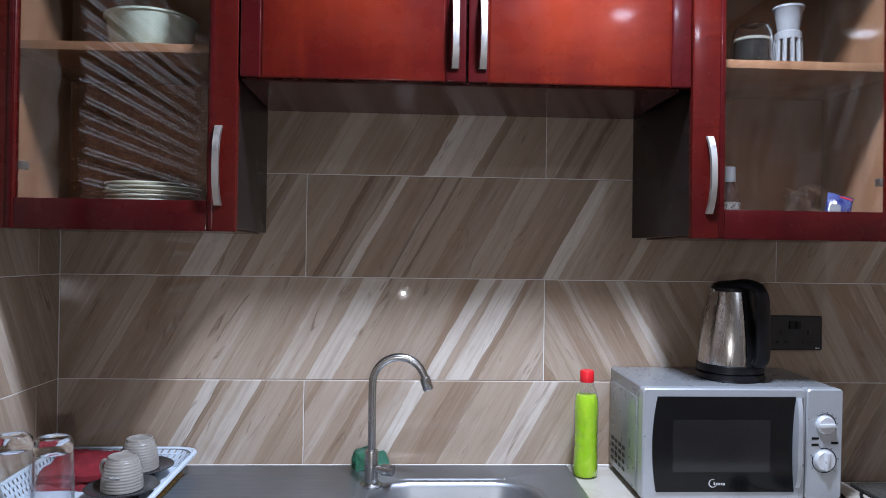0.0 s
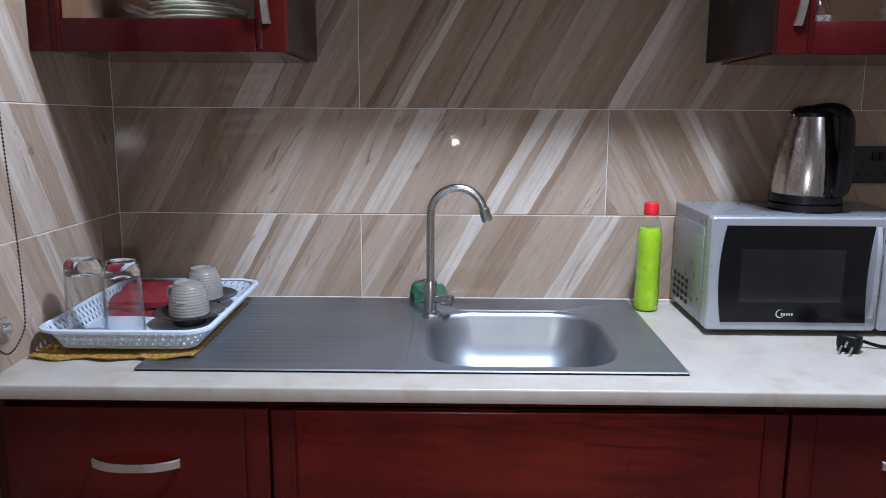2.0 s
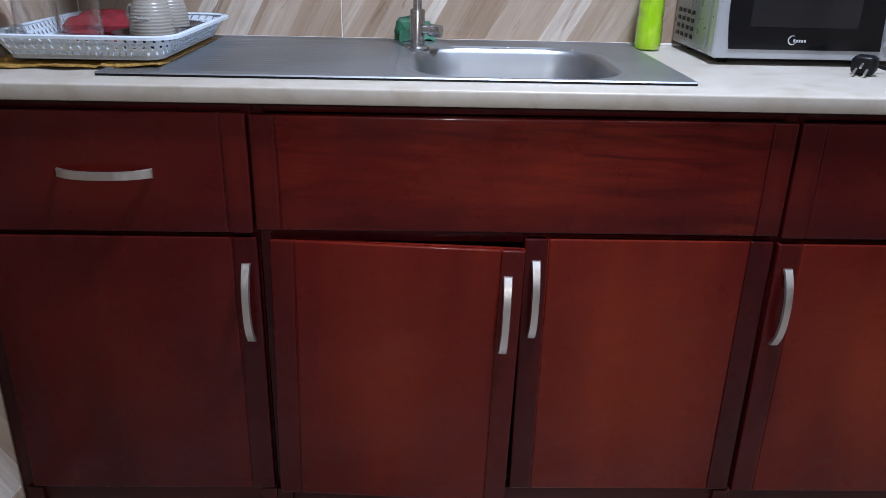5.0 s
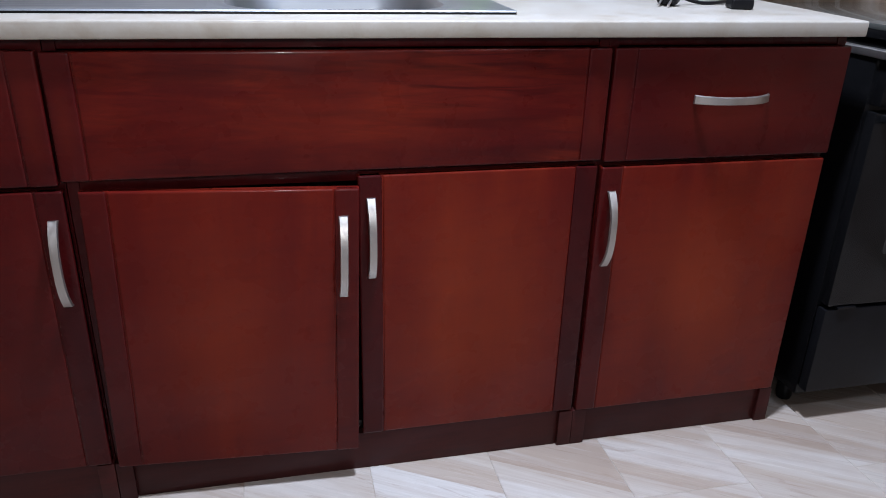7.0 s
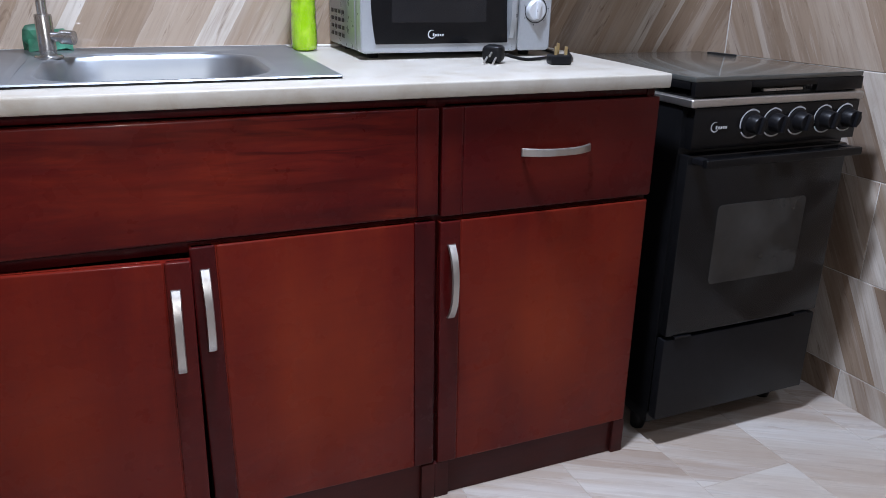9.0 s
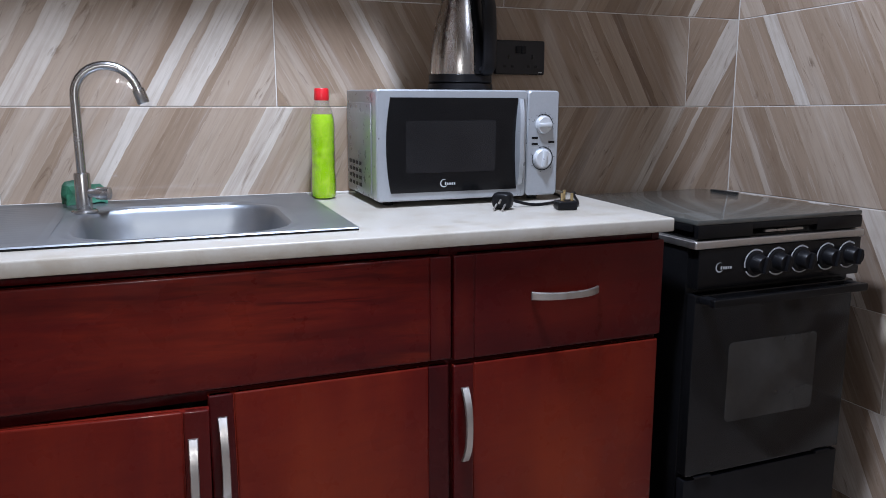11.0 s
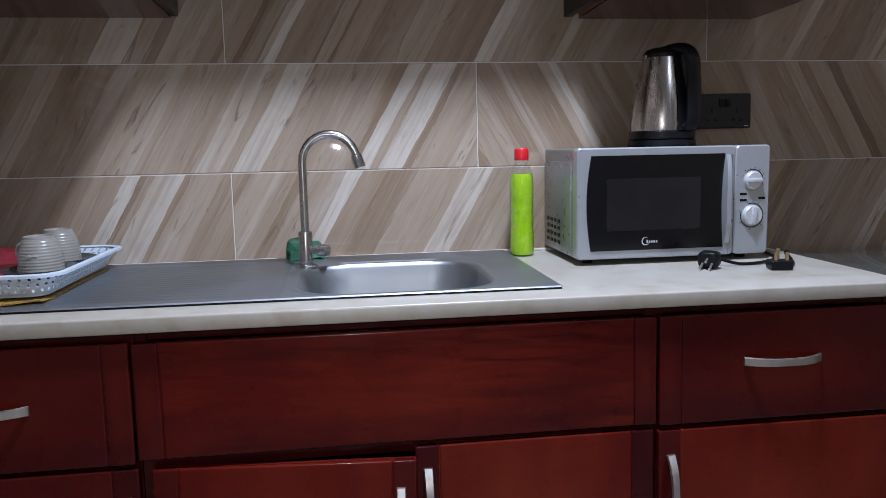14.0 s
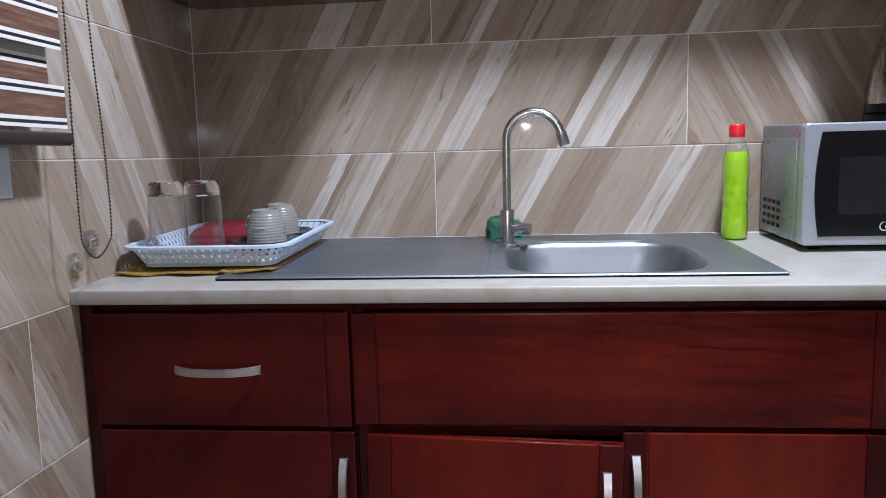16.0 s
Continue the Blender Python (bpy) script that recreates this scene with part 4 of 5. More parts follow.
def microwave():
    x0, x1, yf, z0, z1 = 0.763, 1.208, -0.280, TOP + 0.0135, 1.139
    m = thing("microwave", (0.99, -0.14, TOP), "silver microwave oven with black glass door", "microwave")
    part("casing", box(x0 + 0.003, x1 - 0.003, yf + 0.028, -0.012, z0, z1 - 0.001, 0.006, 3), CASING, m)
    for fx in (x0 + 0.04, x1 - 0.04):
        for fy in (yf + 0.05, -0.05):
            part("foot", lathe(fx, fy, [(0.012, TOP), (0.014, z0 + 0.001)], 16), BLACK, m)
    # pressed panel and slots on the side
    side = part("side_panel", box(x0 + 0.0012, x0 + 0.004, yf + 0.05, -0.04, z0 + 0.012, z1 - 0.03, 0.001), CASING, m)
    for row in range(4):
        for k in range(4):
            yy = -0.050 - k * 0.030
            zz = z0 + 0.024 + row * 0.0165
            part("vent_slot", box(x0 + 0.0002, x0 + 0.0014, yy - 0.0085, yy + 0.0085, zz - 0.0042, zz + 0.0042, 0.0002, 1), BLACK, side)
    xd = 1.124
    door = part("door", front_plate((x0 + xd) / 2, (z0 + z1) / 2, (xd - x0) / 2, (z1 - z0) / 2, 0.008, yf, yf + 0.027, 0.003), SILVER, m, "silver door frame")

    def bowed(xa, xb, za, zb, y, thick, bow_l, bow_r, material, name, lab=""):
        pts = []
        n = 10
        for k in range(n + 1):
            t = -1 + 2 * k / n
            pts.append((xb - bow_r * t * t, za + (zb - za) * (k / n)))
        for k in range(n + 1):
            t = 1 - 2 * k / n
            pts.append((xa + bow_l * (1 - t * t) * -1 + bow_l, zb + (za - zb) * (k / n)))
        return part(name, loft([[(a, y + thick, b) for a, b in pts], [(a, y, b) for a, b in pts]]), material, door, lab)

    bowed(0.784, 1.093, 0.915, 1.122, yf - 0.0025, 0.004, 0.010, -0.006, BLACK_GLASS, "door_glass", "black glass front")
    part("viewing_window", front_plate(0.9365, 1.015, 0.1075, 0.057, 0.004, yf - 0.0030, yf - 0.0008, 0.0003), DIM_GLASS, door, "dim grey window")
    rings = []
    for k in range(13):
        t = -1 + 2 * k / 12
        zc = 1.022 + t * 0.098
        out = 0.020 * (1 - abs(t) ** 3) + 0.002
        bowx = 1.100 + 0.006 * t * t
        rings.append([(bowx - 0.006, yf - 0.001, zc), (bowx - 0.004, yf - out, zc), (bowx + 0.006, yf - out, zc), (bowx + 0.012, yf - 0.001, zc)])
    part("door_handle", loft(rings), SILVER, door, "bowed silver pull")
    brand_mark(door, 0.918, yf - 0.0032, 0.934, 0.0092, 5)
    ctl = part("control_panel", front_plate((xd + 0.002 + x1) / 2, (z0 + z1) / 2, (x1 - xd - 0.002) / 2, (z1 - z0) / 2, 0.010, yf + 0.001, yf + 0.027, 0.003), SILVER, m, "silver control panel")
    dial(ctl, 1.167, yf + 0.001, 1.061, 0.0205, 88, (-20, 130))
    dial(ctl, 1.167, yf + 0.001, 0.983, 0.0230, 4, (-200, 110))
    for zz, xx in ((1.031, 1.146), (1.017, 1.146), (1.021, 1.190)):
        part("print_mark", box(xx - 0.008, xx + 0.008, yf + 0.0004, yf + 0.0012, zz - 0.0025, zz + 0.0025), BLACK, ctl)
    return z1


MTOP = microwave()


def kettle():
    x, y, z = 1.012, -0.145, MTOP
    k = thing("electric_kettle", (x, y, z), "steel electric kettle with black handle on microwave", "kettle")
    part("power_base", lathe(x, y, [(0.076, z), (0.078, z + 0.004), (0.076, z + 0.014), (0.070, z + 0.017)], 40), BLACK, k)
    part("lower_ring", lathe(x, y, [(0.074, z + 0.0175), (0.0755, z + 0.020), (0.0745, z + 0.034), (0.072, z + 0.036)], 40), BLACK, k)
    part("body", lathe(x, y, [(0.0725, z + 0.0362), (0.0735, z + 0.05), (0.069, z + 0.10), (0.060, z + 0.15), (0.050, z + 0.19), (0.0455, z + 0.206)], 48), KETTLESTEEL, k, "brushed steel body")
    part("collar", lathe(x, y, [(0.0465, z + 0.203), (0.0465, z + 0.211), (0.044, z + 0.214)], 40), BLACK, k)
    part("lid", lathe(x, y, [(0.044, z + 0.213), (0.040, z + 0.220), (0.028, z + 0.225), (0.010, z + 0.227)], 40), BLACK, k)
    sp = loft([[(x - 0.038, y + 0.016, z + 0.190), (x - 0.038, y - 0.018, z + 0.190), (x - 0.038, y - 0.018, z + 0.208), (x - 0.038, y + 0.016, z + 0.208)],
               [(x - 0.046, y + 0.006, z + 0.197), (x - 0.046, y - 0.008, z + 0.197), (x - 0.048, y - 0.008, z + 0.208), (x - 0.048, y + 0.006, z + 0.208)]])
    part("spout", sp, KETTLESTEEL, k)
    # broad handle loop set towards the room
    a = radians(-62)
    ux, uy = math.cos(a), math.sin(a)
    px, py = -uy, ux
    prof = [(0.010, 0.218), (0.040, 0.221), (0.066, 0.215), (0.080, 0.196), (0.084, 0.165), (0.086, 0.13), (0.087, 0.09), (0.086, 0.058), (0.078, 0.044), (0.066, 0.048)]
    prof = [(p.x, p.z) for p in smooth_line([(a_, 0, b_) for a_, b_ in prof], 5)]
    rings = []
    for i, (r_, h_) in enumerate(prof):
        q = prof[min(i + 1, len(prof) - 1)]
        o = prof[max(i - 1, 0)]
        dx, dz = q[0] - o[0], q[1] - o[1]
        ln = math.hypot(dx, dz)
        nx, nz = -dz / ln, dx / ln
        wide, thick = 0.0220, 0.0120
        ring = []
        for j in range(14):
            t = 2 * math.pi * j / 14
            w, h = wide * math.cos(t), thick * math.sin(t)
            rr = r_ + nx * h
            ring.append((x + ux * rr + px * w, y + uy * rr + py * w, z + h_ + nz * h))
        rings.append(ring)
    part("handle", loft(rings), BLACK, k, "broad black plastic handle")
    # black backing strip down the body behind the handle
    rings = []
    for h_, r_ in ((0.036, 0.0745), (0.07, 0.0732), (0.12, 0.0672), (0.17, 0.0565), (0.205, 0.0475), (0.214, 0.0455)):
        rings.append([(x + (r_ + 0.002) * math.cos(a + b_), y + (r_ + 0.002) * math.sin(a + b_), z + h_) for b_ in [radians(v) for v in range(-24, 61, 4)]])
    part("back_strip", loft(rings, False, False, False), BLACK, k, "black strip with water gauge")


kettle()


def wall_socket():
    x0, x1, z0, z1 = 1.171, 1.317, 1.198, 1.286
    s = thing("wall_socket", (1.244, -0.005, 1.242), "black double wall socket on the tiles", "socket")
    pl = part("plate", front_plate((x0 + x1) / 2, (z0 + z1) / 2, (x1 - x0) / 2, (z1 - z0) / 2, 0.005, -0.012, 0.002, 0.002), SOCKET_BLACK, s)
    for cx in (1.209, 1.279):
        for dx, dz, w, h in ((0, 0.006, 0.0032, 0.0058), (-0.011, -0.018, 0.0055, 0.003), (0.011, -0.018, 0.0055, 0.003)):
            part("pin_hole", box(cx + dx - w / 2 * 1.4, cx + dx + w / 2 * 1.4, -0.0126, -0.0118, 1.237 + dz - h, 1.237 + dz + h), BLACK_GLASS, pl)
    for cx in (1.236, 1.253):
        part("switch", box(cx - 0.0065, cx + 0.0065, -0.016, -0.011, 1.252, 1.272, 0.0015), BLACK, pl, "black rocker switch")
    part("print_mark", box(1.298, 1.309, -0.0124, -0.0119, 1.2025, 1.205), WHITE_MARK, pl)


wall_socket()


def plug(x, y, yaw, lying, cord, label):
    p = thing("power_plug", (x, y, TOP), label, "plug", "plugs on the worktop")
    m = pose(x, y, TOP, 0, 0, yaw)
    if lying:   # face up, pins pointing to the ceiling
        part("body", turned(box(-0.022, 0.022, -0.019, 0.019, 0.0005, 0.020, 0.005, 3), m), BLACK, p)
        for dx, dy, h in ((0, 0.011, 0.023), (-0.011, -0.009, 0.018), (0.011, -0.009, 0.018)):
            part("pin", turned(box(dx - 0.003, dx + 0.003, dy - 0.002, dy + 0.002, 0.019, 0.019 + h, 0.0006, 1), m), BRASS, p, "brass pin")
    else:       # on its edge, pins pointing down and forward
        part("body", turned(crumpled(0, 0, 0.0005, 0.022, 0.017, 0.019, 2, 0.08, 3), m), BLACK, p)
        for dx in (-0.0095, 0.0095):
            part("pin", turned(tube([(dx, -0.012, 0.014), (dx, -0.036, 0.0035)], 0.0024, 10), m), NICKEL, p, "steel pin")
        part("earth_pin", turned(tube([(0, -0.012, 0.024), (0, -0.030, 0.017)], 0.0024, 10), m), NICKEL, p, "steel pin")
    part("cord", tube(smooth_line(cord, 8), 0.0034, 10), BLACK, p, "black mains cord")


T5 = TOP + 0.0045
plug(1.022, -0.372, -42, False, [(1.032, -0.358, TOP + 0.024), (1.055, -0.352, TOP + 0.016), (1.10, -0.355, T5), (1.15, -0.35, T5), (1.215, -0.30, T5), (1.245, -0.20, T5), (1.240, -0.06, T5)],
     "black two-pin power plug on the worktop")
plug(1.152, -0.418, -12, True, [(1.170, -0.412, TOP + 0.010), (1.20, -0.39, T5), (1.235, -0.33, T5), (1.265, -0.27, T5), (1.290, -0.22, T5), (1.315, -0.19, TOP - 0.004), (1.330, -0.17, TOP - 0.06)],
     "black three-pin plug lying with brass pins up")


# ---------------------------------------------------------------- gas cooker
def arc_strip(x, y, z, r0, r1, a0, a1, steps=18):
    """A thin upright printed arc, from a0 to a1 degrees, facing -y."""
    bm = bmesh.new()
    rows = []
    for i in range(steps + 1):
        a = math.radians(a0 + (a1 - a0) * i / steps)
        rows.append([bm.verts.new((x + r * math.cos(a), y + d, z + r * math.sin(a))) for r, d in ((r0, 0), (r1, 0), (r1, 0.001), (r0, 0.001))])
    for p, q in zip(rows, rows[1:]):
        for k in range(4):
            bm.faces.new((p[k], p[(k + 1) % 4], q[(k + 1) % 4], q[k]))
    bm.faces.new(rows[0][::-1])
    bm.faces.new(rows[-1])
    bmesh.ops.recalc_face_normals(bm, faces=bm.faces[:])
    return bm


def cooker():
    x0, x1, yf, yb = 1.364, 1.844, -0.598, -0.055
    c = thing("gas_cooker", (1.615, -0.32, 0), "black freestanding gas cooker with closed glass lid", "cooker")
    part("body", box(x0 + 0.002, x1 - 0.004, yf + 0.030, yb, 0.056, 0.812, 0.004), BLACK_EN, c)
    for fx in (x0 + 0.035, x1 - 0.035):
        for fy in (yf + 0.10, yb - 0.05):
            part("foot", lathe(fx, fy, [(0.016, 0.0), (0.019, 0.012), (0.019, 0.057)], 18), BLACK, c)
    # hob tray with bright edge
    tray = part("hob_edge", box(x0 - 0.003, x1 + 0.001, yf - 0.002, yb, 0.812, 0.829, 0.005, 3), NICKEL, c, "bright steel hob edge")
    part("hob_plate", box(x0 + 0.012, x1 - 0.012, yf + 0.012, yb - 0.01, 0.829, 0.836, 0.003), BLACK_EN, c)
    for bx, by in ((1.49, -0.44), (1.74, -0.44), (1.49, -0.19), (1.74, -0.19)):
        part("burner", lathe(bx, by, [(0.04, 0.836), (0.04, 0.844), (0.028, 0.848)], 24), NICKEL, c)
    # lid: glass sheet in a dark frame with front lip
    lid = part("lid", box(x0 + 0.004, x1 - 0.006, yf + 0.004, yb + 0.005, 0.862, 0.873, 0.003), LID_GLASS, c, "dark glass lid")
    bm = box(x0 + 0.004, 1.515, yf + 0.002, yf + 0.016, 0.834, 0.862, 0.002)
    box(1.700, x1 - 0.006, yf + 0.002, yf + 0.016, 0.834, 0.862, 0.002, bm=bm)
    box(1.515, 1.700, yf + 0.002, yf + 0.016, 0.848, 0.862, 0.002, bm=bm)
    part("finger_grip", box(1.552, 1.662, yf + 0.004, yf + 0.014, 0.838, 0.844, 0.002), TAPSTEEL, lid, "bright finger grip")
    part("lid_lip", bm, BLACK_EN, lid, "black front lip with finger recess")
    part("lid_side", box(x0 + 0.004, x0 + 0.012, yf + 0.02, yb, 0.846, 0.862, 0.002), BLACK_EN, lid)
    part("lid_side", box(x1 - 0.014, x1 - 0.006, yf + 0.02, yb, 0.846, 0.862, 0.002), BLACK_EN, lid)
    part("hinge", box(x1 - 0.012, x1 + 0.004, yb - 0.135, yb - 0.035, 0.866, 0.8745, 0.002), BLACK, c)
    # control fascia
    fas = part("fascia", box(x0 + 0.008, x1 - 0.006, yf, yf + 0.032, 0.724, 0.811, 0.003), BLACK_EN, c, "black control fascia")
    brand_mark(fas, 1.428, yf - 0.0008, 0.770, 0.011, 5)
    for kx in (1.526, 1.588, 1.657, 1.735, 1.800):
        kn = part("knob", turned(lathe(0, 0, [(0.0265, 0), (0.0265, 0.004), (0.021, 0.006), (0.0190, 0.027), (0.0175, 0.029)], 28), pose(kx, yf, 0.772, 90, 0, 0)), BLACK, fas, "round black knob")
        for a0, a1 in ((52, 196), (214, 305)):
            part("print_ring", arc_strip(kx, yf - 0.0006, 0.772, 0.0283, 0.0312, a0, a1), WHITE_MARK, fas, "pale printed arc")
        part("grip", turned(box(-0.004, 0.004, -0.0175, 0.0175, 0.025, 0.036, 0.0015), pose(kx, yf, 0.772, 90, 12, 0)), BLACK, kn)
        part("print_mark", box(kx - 0.004, kx + 0.004, yf - 0.0006, yf + 0.0004, 0.801, 0.804), WHITE_MARK, fas)
    # oven door
    dr = part("oven_door", box(x0 + 0.006, x1 - 0.016, yf + 0.002, yf + 0.030, 0.294, 0.712, 0.004), BLACK_GLASS, c, "black glass oven door")
    part("oven_window", front_plate(1.599, 0.503, 0.129, 0.093, 0.012, yf + 0.0008, yf + 0.003, 0.0005), OVEN_PANE, dr, "dim grey oven window")
    hd = part("door_handle", box(x0 + 0.018, x1 - 0.022, yf - 0.044, yf - 0.028, 0.693, 0.711, 0.004, 3), BLACK_EN, dr, "black bar handle")
    for hx in (x0 + 0.030, x1 - 0.034):
        part("bracket", box(hx - 0.012, hx + 0.012, yf - 0.032, yf + 0.004, 0.696, 0.709, 0.003), BLACK, hd)
    # storage drawer
    part("drawer_front", box(x0 + 0.004, x1 - 0.017, yf + 0.002, yf + 0.028, 0.078, 0.285, 0.004), BLACK, c, "black storage flap")
    part("hinge_pin", box(x0 + 0.03, x0 + 0.075, yf - 0.002, yf + 0.01, 0.287, 0.292), BLACK, c)
    part("hinge_pin", box(x1 - 0.09, x1 - 0.045, yf - 0.002, yf + 0.01, 0.287, 0.292), BLACK, c)


cooker()


# ---------------------------------------------------------------- tray, mat, glasses, cups, cloth
def gold_mat():
    m = thing("place_mat", (-0.41, -0.24, TOP), "gold woven mat under the white tray", "mat")
    x0, x1, y0, y1 = XL + 0.012, -0.268, -0.468, -0.075
    nx, ny = 46, 60
    bm = bmesh.new()
    rows = []
    for j in range(ny + 1):
        y = y0 + (y1 - y0) * j / ny
        row = []
        for i in range(nx + 1):
            x = x0 + (x1 - x0) * i / nx
            scallop = 0.006 * math.sin(x * 62) * (1 - j / ny) ** 6
            lift = 0.0024 + 0.0012 * math.sin(i * 1.57) * math.sin(j * 1.57) + 0.004 * max(0, (0.12 - j / ny)) * (1 + math.sin(x * 40)) * 4
            over = 0.0036 if x > SX0 - 0.02 else 0.0
            row.append(bm.verts.new((x, y + scallop, TOP + lift + over)))
        rows.append(row)
    for a, b in zip(rows, rows[1:]):
        for i in range(nx):
            bm.faces.new((a[i], a[i + 1], b[i + 1], b[i]))
    geo = bmesh.ops.extrude_face_region(bm, geom=bm.faces[:])
    bmesh.ops.translate(bm, verts=[v for v in geo["geom"] if isinstance(v, bmesh.types.BMVert)], vec=(0, 0, 0.0022))
    bmesh.ops.recalc_face_normals(bm, faces=bm.faces)
    part("weave", bm, GOLD, m)


gold_mat()
TRAY_Z = TOP + 0.0115


def white_tray():
    cx, cy, z = -0.412, -0.238, TRAY_Z
    t = thing("serving_tray", (cx, cy, z), "white perforated plastic tray on gold mat", "tray")
    hx, hy = 0.134, 0.190      # floor
    rx, ry = 0.170, 0.217      # rim
    rise = 0.042

    def skin(lo, hi, name):
        """A perforated band between two rounded rectangles, with slots left open."""
        n = 6
        a0, b0 = rrect(cx, cy, lo[0], lo[1], lo[2], lo[3], n), rrect(cx, cy, hi[0], hi[1], hi[2], hi[3], n)

        def walk_round(pts, m):
            ln = [0.0]
            for p, q in zip(pts, pts[1:] + pts[:1]):
                ln.append(ln[-1] + math.dist(p, q))
            out, k = [], 0
            for i in range(m):
                s = ln[-1] * i / m
                while ln[k + 1] < s:
                    k += 1
                f = (s - ln[k]) / max(ln[k + 1] - ln[k], 1e-9)
                out.append(Vector(pts[k]).lerp(Vector(pts[(k + 1) % len(pts)]), f))
            return out
        m = 252
        a, b = walk_round(a0, m), walk_round(b0, m)
        levels = [0, 0.12, 0.32, 0.40, 0.60, 0.68, 0.88, 1.0]
        bm = bmesh.new()
        grid = [[bm.verts.new(p.lerp(q, l)) for p, q in zip(a, b)] for l in levels]
        for r in range(len(levels) - 1):
            for i in range(m):
                if r in (1, 3, 5) and (i + (r // 2) % 2) % 3 == 0:
                    continue
                j = (i + 1) % m
                bm.faces.new((grid[r][i], grid[r][j], grid[r + 1][j], grid[r + 1][i]))
        geo = bmesh.ops.extrude_face_region(bm, geom=bm.faces[:])
        bmesh.ops.translate(bm, verts=[v for v in geo["geom"] if isinstance(v, bmesh.types.BMVert)], vec=(0, 0, 0.0028))
        bmesh.ops.recalc_face_normals(bm, faces=bm.faces)
        return part(name, bm, WHITE_PLASTIC, t, "slotted side band", smooth=False)

    skin((hx, hy, 0.03, z + 0.002), (rx - 0.008, ry - 0.008, 0.045, z + rise), "side_band")
    rim = [rrect(cx, cy, rx - 0.012, ry - 0.012, 0.045, z + rise, 8), rrect(cx, cy, rx - 0.006, ry - 0.006, 0.048, z + rise + 0.003, 8), rrect(cx, cy, rx, ry, 0.05, z + rise + 0.001, 8),
           rrect(cx, cy, rx, ry, 0.05, z + rise - 0.004, 8), rrect(cx, cy, rx - 0.004, ry - 0.004, 0.048, z + rise - 0.004, 8), rrect(cx, cy, rx - 0.012, ry - 0.012, 0.045, z + rise, 8)]
    part("rim", loft(rim, False, False), WHITE_PLASTIC, t, "rolled white rim")
    part("floor_panel", loft([rrect(cx, cy, hx + 0.001, hy + 0.001, 0.03, z + 0.0008, 6), rrect(cx, cy, hx + 0.001, hy + 0.001, 0.03, z + 0.0033, 6)]), WHITE_PLASTIC, t, "smooth tray floor")
    # woven knuckles along the outside
    bm = bmesh.new()
    for side in (-1, 1):
        for row in range(2):
            f = 0.30 + 0.36 * row
            for k in range(22):
                xx = cx + (-1 + 2 * (k + 0.5 + 0.5 * row) / 22.5) * (hx + (rx - hx) * f - 0.03)
                yy = cy + side * (hy + (ry - 0.008 - hy) * f + 0.0012)
                join(bm, turned(box(-0.0042, 0.0042, -0.0016, 0.0016, -0.0045, 0.0045, 0.0014, 1), pose(xx, yy, z + rise * f, 40 * side, 0, 0)))
    tagged(part("weave_relief", bm, WHITE_PLASTIC, t, "raised woven relief"), kind="stuff")


white_tray()
IN_TRAY = TRAY_Z + 0.0037


def drinking_glass(x, y, label):
    z = IN_TRAY
    g = thing("drinking_glass", (x, y, z), label, "glass", "upturned glasses on the tray")
    out = [(0.0390, z), (0.0385, z + 0.03), (0.0370, z + 0.09), (0.0355, z + 0.1335)]
    inn = [(0.0342, z + 0.1335), (0.0354, z + 0.09), (0.0370, z + 0.03), (0.0375, z), (0.0390, z)]
    part("wall", lathe(x, y, out + inn, 48, (False, False)), TUMBLER, g, "thin clear glass wall")
    part("foot", lathe(x, y, [(0.012, z + 0.1390), (0.028, z + 0.1355), (0.0352, z + 0.1340), (0.0350, z + 0.145), (0.0335, z + 0.156), (0.029, z + 0.162), (0.022, z + 0.1625), (0.010, z + 0.1595)], 48), GLASS, g, "thick clear glass foot")


drinking_glass(-0.510, -0.370, "tall clear glass upturned beside the tiled wall")
drinking_glass(-0.427, -0.385, "tall clear glass upturned beside the cups")


